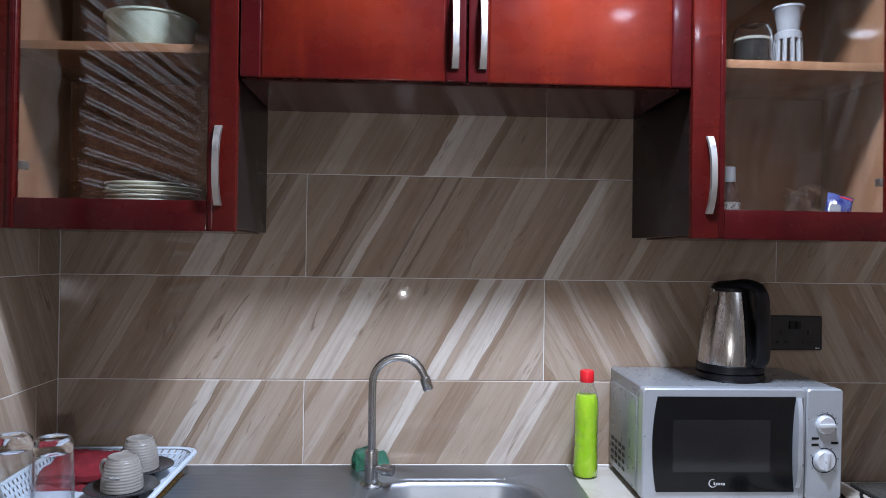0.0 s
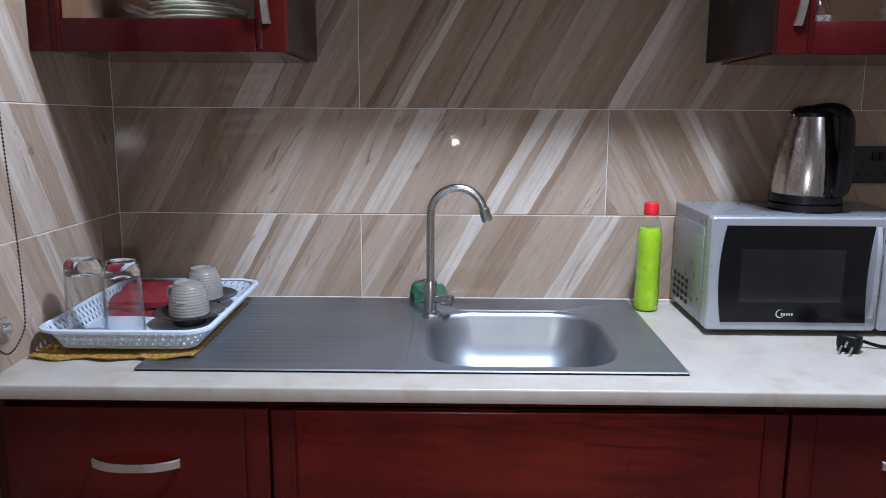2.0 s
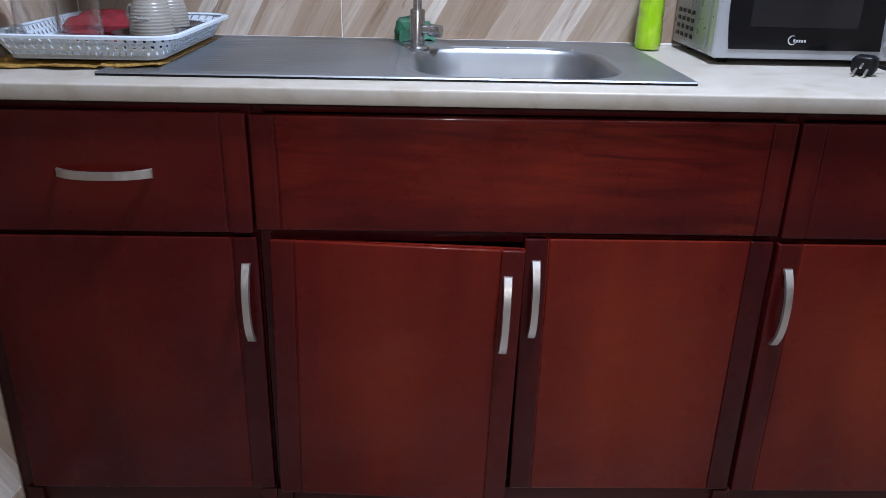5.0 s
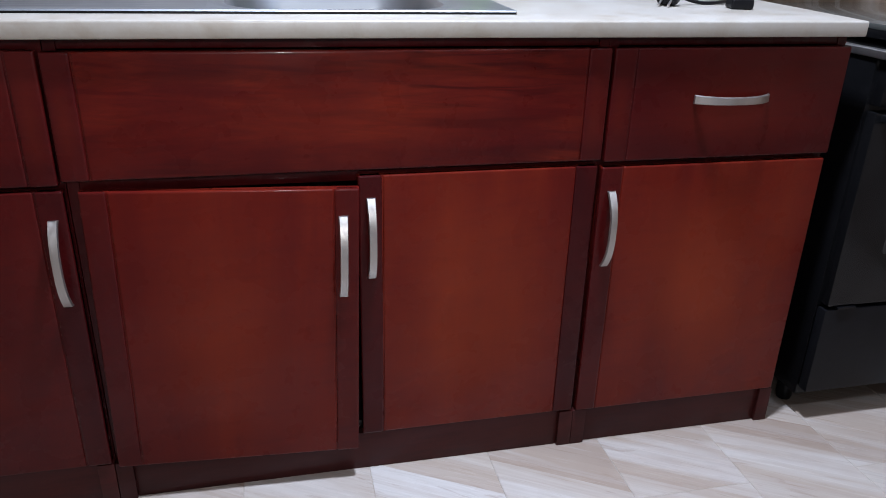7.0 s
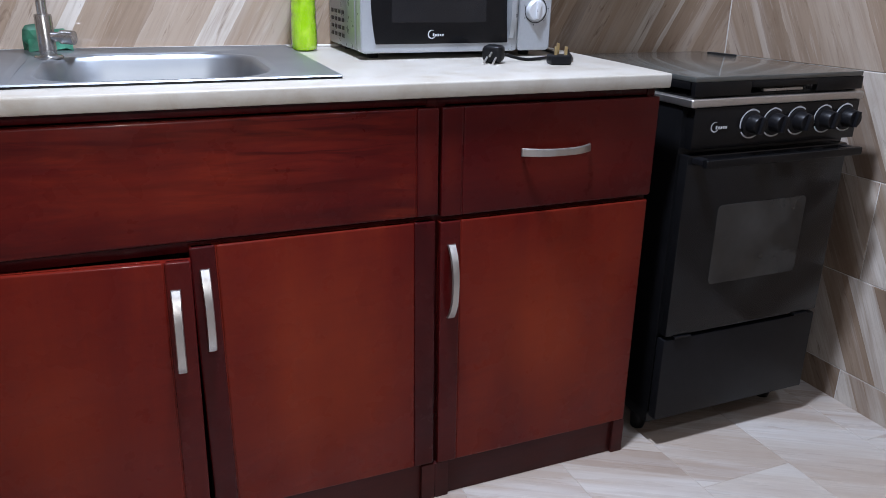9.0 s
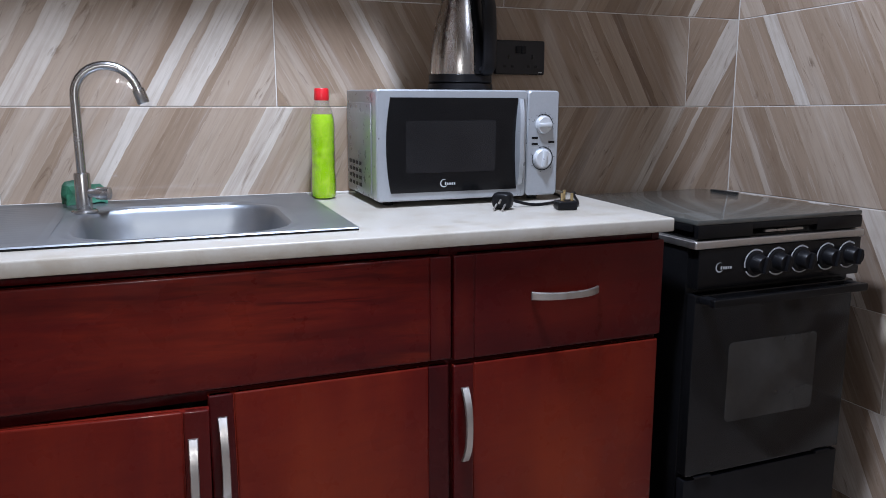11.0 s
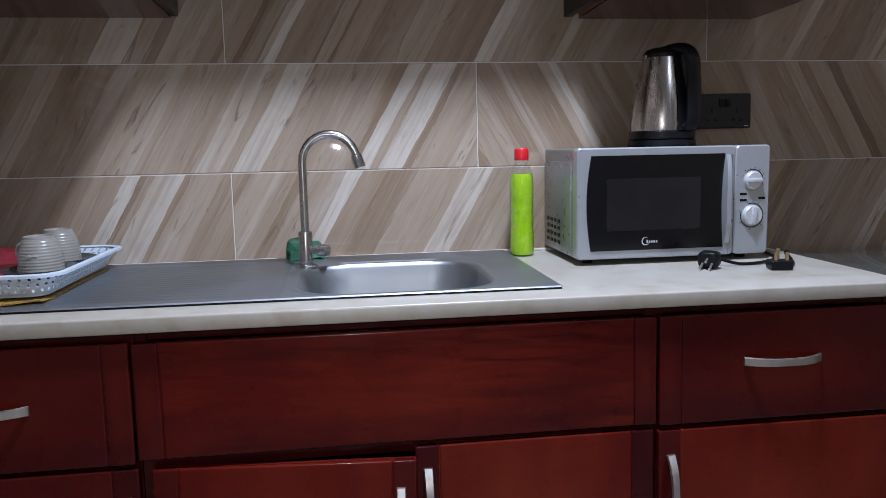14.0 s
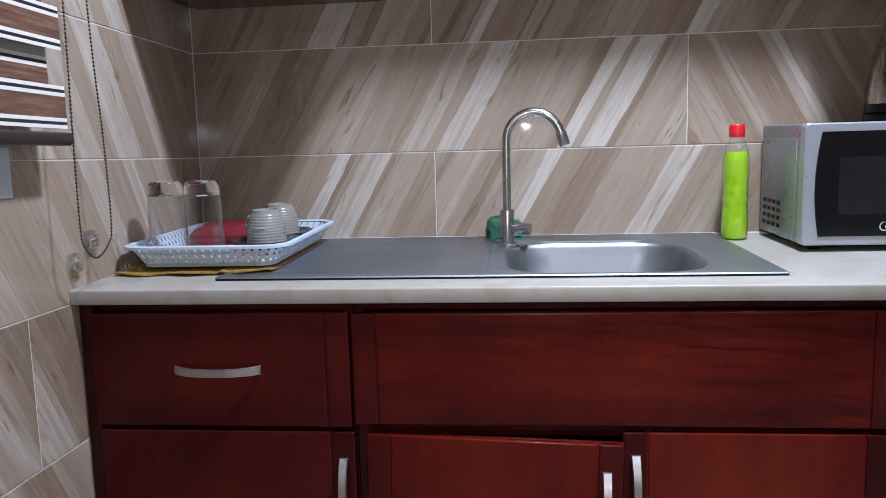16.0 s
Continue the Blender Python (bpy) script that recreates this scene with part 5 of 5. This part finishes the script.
def cup_and_saucer(x, y, rim_turn, mark):
    z = IN_TRAY
    s = thing("saucer", (x, y, z), "dark grey stoneware saucer on the tray", "saucer", "saucers on the tray")
    part("body", lathe(x, y, [(0.034, z), (0.036, z + 0.012), (0.064, z + 0.021), (0.0755, z + 0.0265), (0.0735, z + 0.0275), (0.056, z + 0.0220), (0.036, z + 0.0190), (0.008, z + 0.0185)], 44), SAUCER_M, s)
    zc = z + 0.0212
    c = thing("teacup", (x, y, zc), "ribbed grey teacup upturned on its saucer", "cup", "upturned cups on the tray")
    prof = [(0.0425, zc)]
    n = 60
    for k in range(n + 1):
        t = k / n
        r = 0.0425 - 0.0020 * t - 0.0100 * t ** 2.6
        prof.append((r + 0.0003 * math.sin(t * 2 * math.pi * 10), zc + 0.001 + 0.062 * t))
    prof += [(0.0295, zc + 0.0640), (0.0285, zc + 0.0690), (0.0260, zc + 0.0700), (0.025, zc + 0.067), (0.004, zc + 0.0665)]
    part("body", lathe(x, y, prof, 44), CHINA_GREY, c)
    a = radians(rim_turn)
    hp = [(x + r * math.cos(a), y + r * math.sin(a), zc + h) for r, h in ((0.040, 0.048), (0.056, 0.050), (0.064, 0.036), (0.058, 0.020), (0.043, 0.016))]
    part("handle", tube(smooth_line(hp, 5), 0.0042, 10), CHINA_GREY, c)
    if mark:
        bm = bmesh.new()
        for k in range(7):
            b = radians(-104 + k * 4.6)
            r = 0.0418
            join(bm, turned(box(-0.0013, 0.0013, -0.0004, 0.0004, -0.0014, 0.0014 + (k % 3) * 0.0006), pose(x + r * math.cos(b), y + r * math.sin(b), zc + 0.034, 0, 0, math.degrees(b) + 90)))
        part("print_mark", bm, WHITE_MARK, c, "small pale printed mark")


cup_and_saucer(-0.342, -0.262, 150, True)
cup_and_saucer(-0.354, -0.126, 250, False)


def red_cloth(x0, x1, y0, y1):
    z = IN_TRAY
    c = thing("red_cloth", ((x0 + x1) / 2, (y0 + y1) / 2, z), "folded dark red cloth lying in the tray", "cloth")
    for layer in range(3):
        bm = bmesh.new()
        n = 22
        rows = []
        ins = 0.006 * layer
        for j in range(n + 1):
            row = []
            for i in range(n + 1):
                u, v = i / n, j / n
                x, y = x0 + ins + (x1 - x0 - 2 * ins) * u, y0 + ins + (y1 - y0 - ins) * v
                puff = (1 - (2 * u - 1) ** 6) * (1 - (2 * v - 1) ** 6)
                w = 0.013 * noise.noise(Vector((x * 24, y * 24, layer * 2.0))) + 0.003 * noise.noise(Vector((x * 70, y * 70, layer)))
                x += 0.016 * noise.noise(Vector((x * 17, y * 17, 3.0 + layer)))
                y += 0.016 * noise.noise(Vector((x * 17, y * 17, 8.0 + layer)))
                row.append(bm.verts.new((x, y, z + 0.001 + layer * 0.014 + puff * (0.012 + w) + 0.010 * v)))
            rows.append(row)
        for a, b in zip(rows, rows[1:]):
            for i in range(n):
                bm.faces.new((a[i], a[i + 1], b[i + 1], b[i]))
        geo = bmesh.ops.extrude_face_region(bm, geom=bm.faces[:])
        low = [v for v in geo["geom"] if isinstance(v, bmesh.types.BMVert)]
        for v in low:
            v.co.z = max(z + 0.0004, v.co.z - 0.012)
        bmesh.ops.recalc_face_normals(bm, faces=bm.faces)
        part("fold", bm, CLOTH, c)


red_cloth(-0.560, -0.400, -0.215, -0.062)


# ---------------------------------------------------------------- window blind, chain, paper
def zebra_blind():
    y1, y0 = -0.652, -1.65
    zb, zt = 1.146, 2.25
    b = thing("roller_blind", (XL + 0.04, (y0 + y1) / 2, zb), "brown and cream banded day-night roller blind", "blind")
    part("bottom_bar", turned(lathe(0, 0, [(0.011, y0), (0.011, y1)], 20), Matrix.Translation((XL + 0.062, 0, zb)) @ pose(0, 0, 0, -90, 0, 0)), BRONZE, b, "dark bronze bottom bar")
    part("head_rail", box(XL + 0.002, XL + 0.085, y0 - 0.01, y1 + 0.01, zt, zt + 0.08, 0.006), BRONZE, b, "dark head rail")
    pitch = 0.125

    def layer(x, start, ya, rear):
        z = start
        while z < zt - 0.07:
            part("brown_band", box(x, x + 0.0012, y0, ya, z, z + 0.034), BLIND, b, "brown woven band", smooth=False)
            for d0, wide, m in ((-0.0170, 0.0055, BLIND_EDGE), (-0.0113, 0.0048, BRONZE), (-0.0062, 0.0058, BLIND_EDGE), (0.0343, 0.0058, BLIND_EDGE), (0.0403, 0.0048, BRONZE), (0.0453, 0.0057, BLIND_EDGE)):
                if z + d0 > zb + 0.008:
                    part("edge_stripe", box(x, x + 0.0012, y0, ya, z + d0, z + d0 + wide), m, b, smooth=False)
            if rear:
                part("sheer_band", box(x + 0.0003, x + 0.0009, y0, ya, z + 0.0513, z + pitch - 0.0173), SHEER, b, "pale see-through band", smooth=False)
            z += pitch
    layer(XL + 0.062, 1.180, y1, False)
    layer(XL + 0.042, 1.226, y1 - 0.010, True)


zebra_blind()


def bead_chain():
    c = thing("blind_chain", (XL + 0.062, -0.595, 0.942), "dark beaded chain loop of the blind", "chain")
    x = XL + 0.062
    pts = smooth_line([(x, -0.632, 2.25), (x, -0.633, 1.40), (x, -0.638, 1.15), (x, -0.639, 1.0), (x, -0.629, 0.962), (x, -0.596, 0.942), (x, -0.556, 0.962), (x, -0.542, 1.0), (x, -0.546, 1.15), (x, -0.564, 1.41), (x, -0.590, 2.25)], 24)
    beads, run, last = [], 0.0, pts[0]
    for p in pts[1:]:
        seg = (p - last).length
        while run + 0.0068 <= seg:
            run += 0.0068
            beads.append(last.lerp(p, run / seg))
        run -= seg
        last = p
    base = bmesh.new()
    bmesh.ops.create_icosphere(base, subdivisions=1, radius=0.0024)
    bv = [v.co.copy() for v in base.verts]
    bf = [[v.index for v in f.verts] for f in base.faces]
    base.free()
    me = bpy.data.meshes.new("beads")
    org = ORIGIN[c]
    me.from_pydata([tuple(q + p - org) for p in beads for q in bv], [], [[i + k * len(bv) for i in f] for k in range(len(beads)) for f in bf])
    me.materials.append(BEAD)
    ob = new("bead_string", me)
    ob.parent = c
    tagged(ob, "dark metal beads", kind="stuff")
    part("cord", tube(pts, 0.0007, 5), BEAD, c)


bead_chain()


def chain_holder(y, z):
    h = thing("chain_holder", (XL + 0.012, y, z), "clear plastic chain holder on the wall", "bracket", "clear chain holders")
    x = XL + 0.001
    part("plate", turned(front_plate(0, 0, 0.018, 0.025, 0.009, -0.005, 0, 0.001), pose(x, y, z, 0, 0, 90)), TUMBLER, h)
    part("wheel", turned(lathe(0, 0, [(0.009, 0), (0.012, 0.002), (0.009, 0.005), (0.012, 0.008), (0.009, 0.010)], 24), pose(x + 0.005, y, z + 0.004, 0, 90, 0)), GLASS, h)


chain_holder(-0.515, 0.958)
chain_holder(-0.572, 0.922)
p = thing("wall_notice", (XL + 0.002, -0.80, 1.095), "small white paper notice on the tiled wall", "paper")
part("sheet", box(XL + 0.0005, XL + 0.0025, -0.87, -0.716, 1.055, 1.134, 0.0006, 1), WHITE_PLASTIC, p)


# ---------------------------------------------------------------- worktop and its things tilted up towards the wall to fit the camera's view
HINGE = Matrix.Translation((0, -0.59, TOP))
RISE = HINGE @ pose(0, 0, 0, 1.6, 0, 0) @ HINGE.inverted()
ON_TOP = ("worktop", "kitchen_sink", "kitchen_tap", "scouring_pad", "soap_bottle", "microwave", "electric_kettle", "power_plug", "place_mat", "serving_tray", "drinking_glass", "saucer", "teacup", "red_cloth")
for ob in [o for o in scene.collection.objects if o.parent is None and o.name.split(".")[0] in ON_TOP]:
    ob.matrix_basis = RISE @ Matrix.Translation(ob.location)


# ---------------------------------------------------------------- tiles, piece by piece
def tile_mesh(w, h, material, t=0.008):
    key = (round(w, 4), round(h, 4), material.name)
    if key not in TILES:
        me = bpy.data.meshes.new("tile")
        a, b, c = w / 2, h / 2, 0.0012
        co = [(-a, 0, -b), (a, 0, -b), (a, 0, b), (-a, 0, b), (-a, -t + c, -b), (a, -t + c, -b), (a, -t + c, b), (-a, -t + c, b),
              (-a + c, -t, -b + c), (a - c, -t, -b + c), (a - c, -t, b - c), (-a + c, -t, b - c)]
        fs = [(8, 9, 10, 11)] + [(i, (i + 1) % 4, 4 + (i + 1) % 4, 4 + i) for i in range(4)] + [(4 + i, 4 + (i + 1) % 4, 8 + (i + 1) % 4, 8 + i) for i in range(4)]
        me.from_pydata(co, [], fs)
        me.materials.append(material)
        TILES[key] = me
    return TILES[key]


TILES = {}


def lay(parent, length, place, first, prints):
    """Courses of tiles over a wall that runs length metres; place(u, z) gives a tile's matrix. first: joint offsets of
    the two courses; prints: the materials of tiles whose boards are listed.
    """
    row = 0
    z = Z0 - TH
    while z < CEIL:
        za, zb = max(z, -0.006), min(z + TH, CEIL)
        off = first[row % 2]
        k0 = int(math.floor((0 - off) / TW))
        u = off + k0 * TW
        while u < length:
            ua, ub = max(u, 0), min(u + TW, length)
            if ub - ua > 0.01 and zb - za > 0.01:
                mt = prints.get((row, round(ua, 3)), parent[1])
                ob = new("tile", tile_mesh(ub - ua - GAP, zb - za - GAP, mt))
                ob.matrix_basis = place((ua + ub) / 2, (za + zb) / 2)
                ob.parent = parent[0]
            u += TW
        z += TH
        row += 1


# boards printed on the tiles over the worktop: course, distance of the tile from its wall's start
PRINT_N, PRINT_E, PRINT_W = {}, {}, {}
PRINT_N[6, 0] = plank_tile("printed_tile_sixth_course", 29.5, TILE_TONES, size=(0.597, TH), stripes=[
    (-0.161, 0.42), (-0.054, 0.51), (0.004, 0.4), (0.069, 0.2), (0.101, 0.42), (0.124, 0.22), (0.136, 0.4), (0.177, 0.3), (0.217, 0.42), (0.226, 0.33), (0.285, 0.85), (0.355, 0.35), (0.364, 0.65), (0.4, 0.2), (0.434, 0.7), (0.462, 0.6), (0.513, 0.5), (0.554, 0.15), (0.576, 0.55), (0.674, 0.59), (0.731, 0.21)])
PRINT_N[6, 0.597] = plank_tile("printed_tile_sixth_course", 29.5, TILE_TONES, size=(1.2, TH), stripes=[
    (0.001, 0.45), (0.011, 0.1), (0.028, 0.25), (0.062, 0.05), (0.067, 0.55), (0.083, 0.9), (0.104, 0.35), (0.139, 0.28), (0.195, 0.05), (0.203, 0.5), (0.23, 0.1), (0.24, 0.5), (0.297, 0.25), (0.35, 0.33), (0.385, 0.62), (0.46, 0.4), (0.513, 0.3), (0.57, 0.2), (0.588, 0.92), (0.627, 0.7), (0.653, 0.52), (0.735, 0.48), (0.781, 0.75), (0.81, 0.4), (0.865, 0.58), (0.913, 0.25), (0.996, 0.1), (1.005, 0.3), (1.055, 0.45), (1.084, 0.35), (1.173, 0.28)])
PRINT_N[6, 1.797] = plank_tile("printed_tile_sixth_course", 29.5, TILE_TONES, size=(0.78, TH), stripes=[
    (-0.107, 0.26), (0.005, 0.35), (0.062, 0.55), (0.098, 0.4), (0.208, 0.65), (0.231, 0.2), (0.248, 0.38), (0.3, 0.2), (0.426, 0.45), (0.444, 0.75), (0.461, 0.3), (0.468, 0.7), (0.518, 0.45), (0.552, 0.25), (0.59, 0.92), (0.613, 0.4), (0.734, 0.28), (0.844, 0.41), (0.907, 0.26)])
PRINT_N[7, 0] = plank_tile("printed_tile_seventh_course", 29.5, TILE_TONES, size=(1.197, TH), stripes=[
    (-0.14, 0.58), (-0.086, 0.63), (-0.03, 0.29), (0.058, 0.63), (0.128, 0.4), (0.198, 0.32), (0.26, 0.27), (0.326, 0.38), (0.444, 0.3), (0.505, 0.35), (0.522, 0.5), (0.609, 0.75), (0.678, 0.5), (0.713, 0.4), (0.789, 0.2), (0.796, 0.45), (0.852, 0.3), (0.887, 0.97), (0.929, 0.82), (1, 0.22), (1.035, 0.62), (1.063, 0.45), (1.106, 0.35), (1.163, 0.3), (1.173, 0.5), (1.241, 0.54), (1.342, 0.46)])
PRINT_N[7, 1.197] = plank_tile("printed_tile_seventh_course", 29.5, TILE_TONES, size=(1.2, TH), stripes=[
    (-0.209, 0.28), (-0.093, 0.58), (-0.039, 0.5), (-0.015, 0.6), (0.018, 0.22), (0.073, 0.08), (0.081, 0.3), (0.101, 0.65), (0.15, 0.5), (0.205, 0.4), (0.277, 0.6), (0.321, 0.3), (0.382, 0.33), (0.445, 0.53), (0.555, 0.29), (0.609, 0.45), (0.708, 0.54), (0.765, 0.3), (0.866, 0.23), (0.919, 0.5), (1.034, 0.25), (1.119, 0.52), (1.234, 0.36), (1.348, 0.33)])
PRINT_N[5, 0] = plank_tile("printed_tile_fifth_course", 29.5, TILE_TONES, size=(1.197, TH), stripes=[
    (-0.003, 0.25), (0.049, 0.3), (0.069, 0.58), (0.089, 0.22), (0.208, 0.52), (0.277, 0.6), (0.319, 0.7), (0.368, 0.5), (0.386, 0.68), (0.429, 0.05), (0.433, 0.58), (0.486, 0.5), (0.507, 0.8), (0.562, 0.6), (0.597, 0.9), (0.659, 0.62), (0.708, 0.58), (0.784, 0.5), (0.845, 0.42), (0.863, 0.28), (0.883, 0.97), (0.921, 0.65), (0.942, 0.93), (1.001, 0.28), (1.025, 0.7), (1.072, 0.6), (1.113, 0.75), (1.154, 0.32), (1.174, 0.6), (1.241, 0.63), (1.304, 0.23)])
PRINT_N[5, 1.197] = plank_tile("printed_tile_fifth_course", -29.5, TILE_TONES, size=(1.2, TH), stripes=[
    (-0.13, 0.3), (-0.035, 0.29), (0.027, 0.61), (0.128, 0.4), (0.172, 0.62), (0.198, 0.35), (0.252, 0.3), (0.293, 0.75), (0.322, 0.92), (0.344, 0.42), (0.369, 0.3), (0.433, 0.6), (0.458, 0.32), (0.744, 0.5), (0.786, 0.3), (0.836, 0.25), (0.951, 0.62), (0.991, 0.25), (1.023, 0.62), (1.072, 0.05), (1.104, 0.3), (1.187, 0.5), (1.225, 0.7), (1.305, 0.38)])
PRINT_N[5, 2.397] = plank_tile("printed_tile_fifth_course", 29.5, TILE_TONES, size=(0.18, TH), stripes=[
    (-0.187, 0.5), (-0.091, 0.35), (-0.004, 0.95), (0.082, 0.4), (0.127, 0.28), (0.205, 0.53), (0.303, 0.27)])
PRINT_N[4, 0] = plank_tile("printed_tile_fourth_course", 29.5, TILE_TONES, size=(0.597, TH), stripes=[
    (-0.184, 0.48), (-0.094, 0.22), (0.017, 0.28), (0.102, 0.42), (0.137, 0.55), (0.201, 0.62), (0.212, 0.97), (0.246, 0.22), (0.26, 0.55), (0.274, 0.82), (0.311, 0.92), (0.345, 0.3), (0.36, 0.62), (0.384, 0.7), (0.44, 0.5), (0.527, 0.43), (0.634, 0.44), (0.749, 0.45)])
PRINT_N[4, 0.597] = plank_tile("printed_tile_fourth_course", 29.5, TILE_TONES, size=(1.2, TH), stripes=[
    (-0.183, 0.7), (-0.133, 0.6), (-0.113, 0.4), (-0.099, 0.65), (-0.043, 0.75), (-0.022, 0.6), (0.013, 0.35), (0.037, 0.55), (0.098, 0.7), (0.126, 0.97), (0.165, 0.5), (0.226, 0.25), (0.296, 0.65), (0.349, 0.12), (0.355, 0.6), (0.391, 0.62), (0.426, 0.92), (0.495, 0.4), (0.544, 0.48), (0.565, 0.35), (0.681, 0.33), (0.742, 0.57), (0.823, 0.5), (0.903, 0.21), (0.974, 0.47), (1.093, 0.47), (1.172, 0.31), (1.269, 0.65), (1.325, 0.38)])
PRINT_N[4, 1.797] = plank_tile("printed_tile_fourth_course", 29.5, TILE_TONES, size=(0.78, TH), stripes=[
    (-0.187, 0.37), (-0.093, 0.58), (-0.033, 0.27), (0.042, 0.48), (0.079, 0.2), (0.124, 0.35), (0.164, 0.08), (0.206, 0.3), (0.277, 0.45), (0.317, 0.55), (0.384, 0.7), (0.411, 0.88), (0.452, 0.5), (0.504, 0.9), (0.522, 0.28), (0.585, 0.55), (0.643, 0.3), (0.699, 0.55), (0.819, 0.3), (0.876, 0.21)])
PRINT_E[6, 0] = plank_tile("printed_tile_sixth_course", -29.5, TILE_TONES, size=(0.585, TH), stripes=[
    (-0.128, 0.52), (-0.033, 0.52), (0.022, 0.75), (0.11, 0.2), (0.159, 0.35), (0.196, 0.58), (0.223, 0.45), (0.276, 0.7), (0.356, 0.67), (0.433, 0.63), (0.529, 0.68), (0.642, 0.68)])
PRINT_E[5, 0] = plank_tile("printed_tile_fifth_course", -29.5, TILE_TONES, size=(1.185, TH), stripes=[
    (-0.169, 0.29), (-0.068, 0.57), (0.047, 0.39), (0.162, 0.4), (0.236, 0.95), (0.288, 0.6), (0.309, 0.7), (0.36, 0.4), (0.455, 0.37), (0.543, 0.6), (0.656, 0.53), (0.765, 0.36), (0.833, 0.6), (0.928, 0.64), (0.986, 0.31), (1.106, 0.49), (1.185, 0.26), (1.237, 0.35)])
PRINT_E[4, 0] = plank_tile("printed_tile_fourth_course", -29.5, TILE_TONES, size=(0.585, TH), stripes=[
    (-0.15, 0.33), (-0.043, 0.55), (0.056, 0.38), (0.134, 0.4), (0.154, 0.72), (0.182, 0.22), (0.265, 0.62), (0.284, 0.42), (0.36, 0.6), (0.439, 0.68), (0.534, 0.36), (0.596, 0.48), (0.653, 0.34), (0.744, 0.43)])

# west boards partly made up: lit wall painted pale, shaded corner painted darker
PRINT_W[5, 3.095] = plank_tile("printed_tile_fifth_course", -29.5, TILE_TONES, gloss=0.14, size=(0.705, TH), stripes=[
    (-0.1, 0.6), (0.03, 0.8), (0.112, 0.55), (0.19, 0.8), (0.264, 0.55), (0.322, 0.85), (0.416, 0.5), (0.495, 0.8), (0.537, 0.45), (0.612, 0.3), (0.678, 0.4), (0.78, 0.3)])
PRINT_W[4, 2.495] = plank_tile("printed_tile_fourth_course", -29.5, TILE_TONES, size=(1.2, TH), stripes=[
    (-0.1, 0.5), (0.2, 0.6), (0.42, 0.75), (0.6, 0.55), (0.752, 0.7), (0.788, 0.5), (0.849, 0.55), (0.916, 0.8), (0.983, 0.55), (1.068, 0.85), (1.115, 0.6), (1.2, 0.75), (1.26, 0.5)])
PRINT_W[6, 2.495] = plank_tile("printed_tile_sixth_course", -29.5, TILE_TONES, size=(1.2, TH), stripes=[
    (-0.1, 0.5), (0.3, 0.6), (0.55, 0.8), (0.66, 0.5), (0.748, 0.6), (0.791, 0.8), (0.869, 0.6), (0.92, 0.85), (0.987, 0.45), (1.1, 0.6), (1.2, 0.4)])
for course in (4, 6):
    PRINT_W[course, 3.695] = plank_tile("printed_tile_corner_piece", -29.5, TILE_TONES, size=(0.105, TH), stripes=[(-0.1, 0.45), (0.0, 0.38), (0.049, 0.32), (0.15, 0.4)])


# back wall: joints fall at x = 0 and x = 0.6 in alternate courses
lay((W_BACK, TILE_R), XR - XL, lambda u, z: pose(XL + u, 0.008, z), (-XL + 0.0, -XL + 0.6), PRINT_N)
lay((W_RIGHT, TILE_L), -YB, lambda u, z: pose(XR + 0.008, -u, z, 0, 0, -90), (0.585, 1.185), PRINT_E)
lay((W_LEFT, TILE_L), -YB, lambda u, z: pose(XL - 0.008, YB + u, z, 0, 0, 90), (-YB - 0.105, -YB - 0.705), PRINT_W)


def lay_floor():
    """The same long tiles, laid away from the units with staggered end joints."""
    x, k = 1.385 - 8 * 0.25, 0
    while x < XR:
        y = -0.76 + (0.6 if k % 2 else 0.0) + TW
        while y > YB:
            xa, xb, ya, yb = max(x, XL), min(x + 0.25, XR), max(y - TW, YB), min(y, 0.0)
            if xb - xa > 0.01 and yb - ya > 0.01:
                ob = new("tile", tile_mesh(xb - xa - GAP * 0.4, yb - ya - GAP * 0.4, FLOOR_T))
                ob.matrix_basis = pose((xa + xb) / 2, (ya + yb) / 2, -0.008, -90, 0, 0)
                ob.parent = FLOOR
            y -= TW
        x += 0.25
        k += 1


lay_floor()
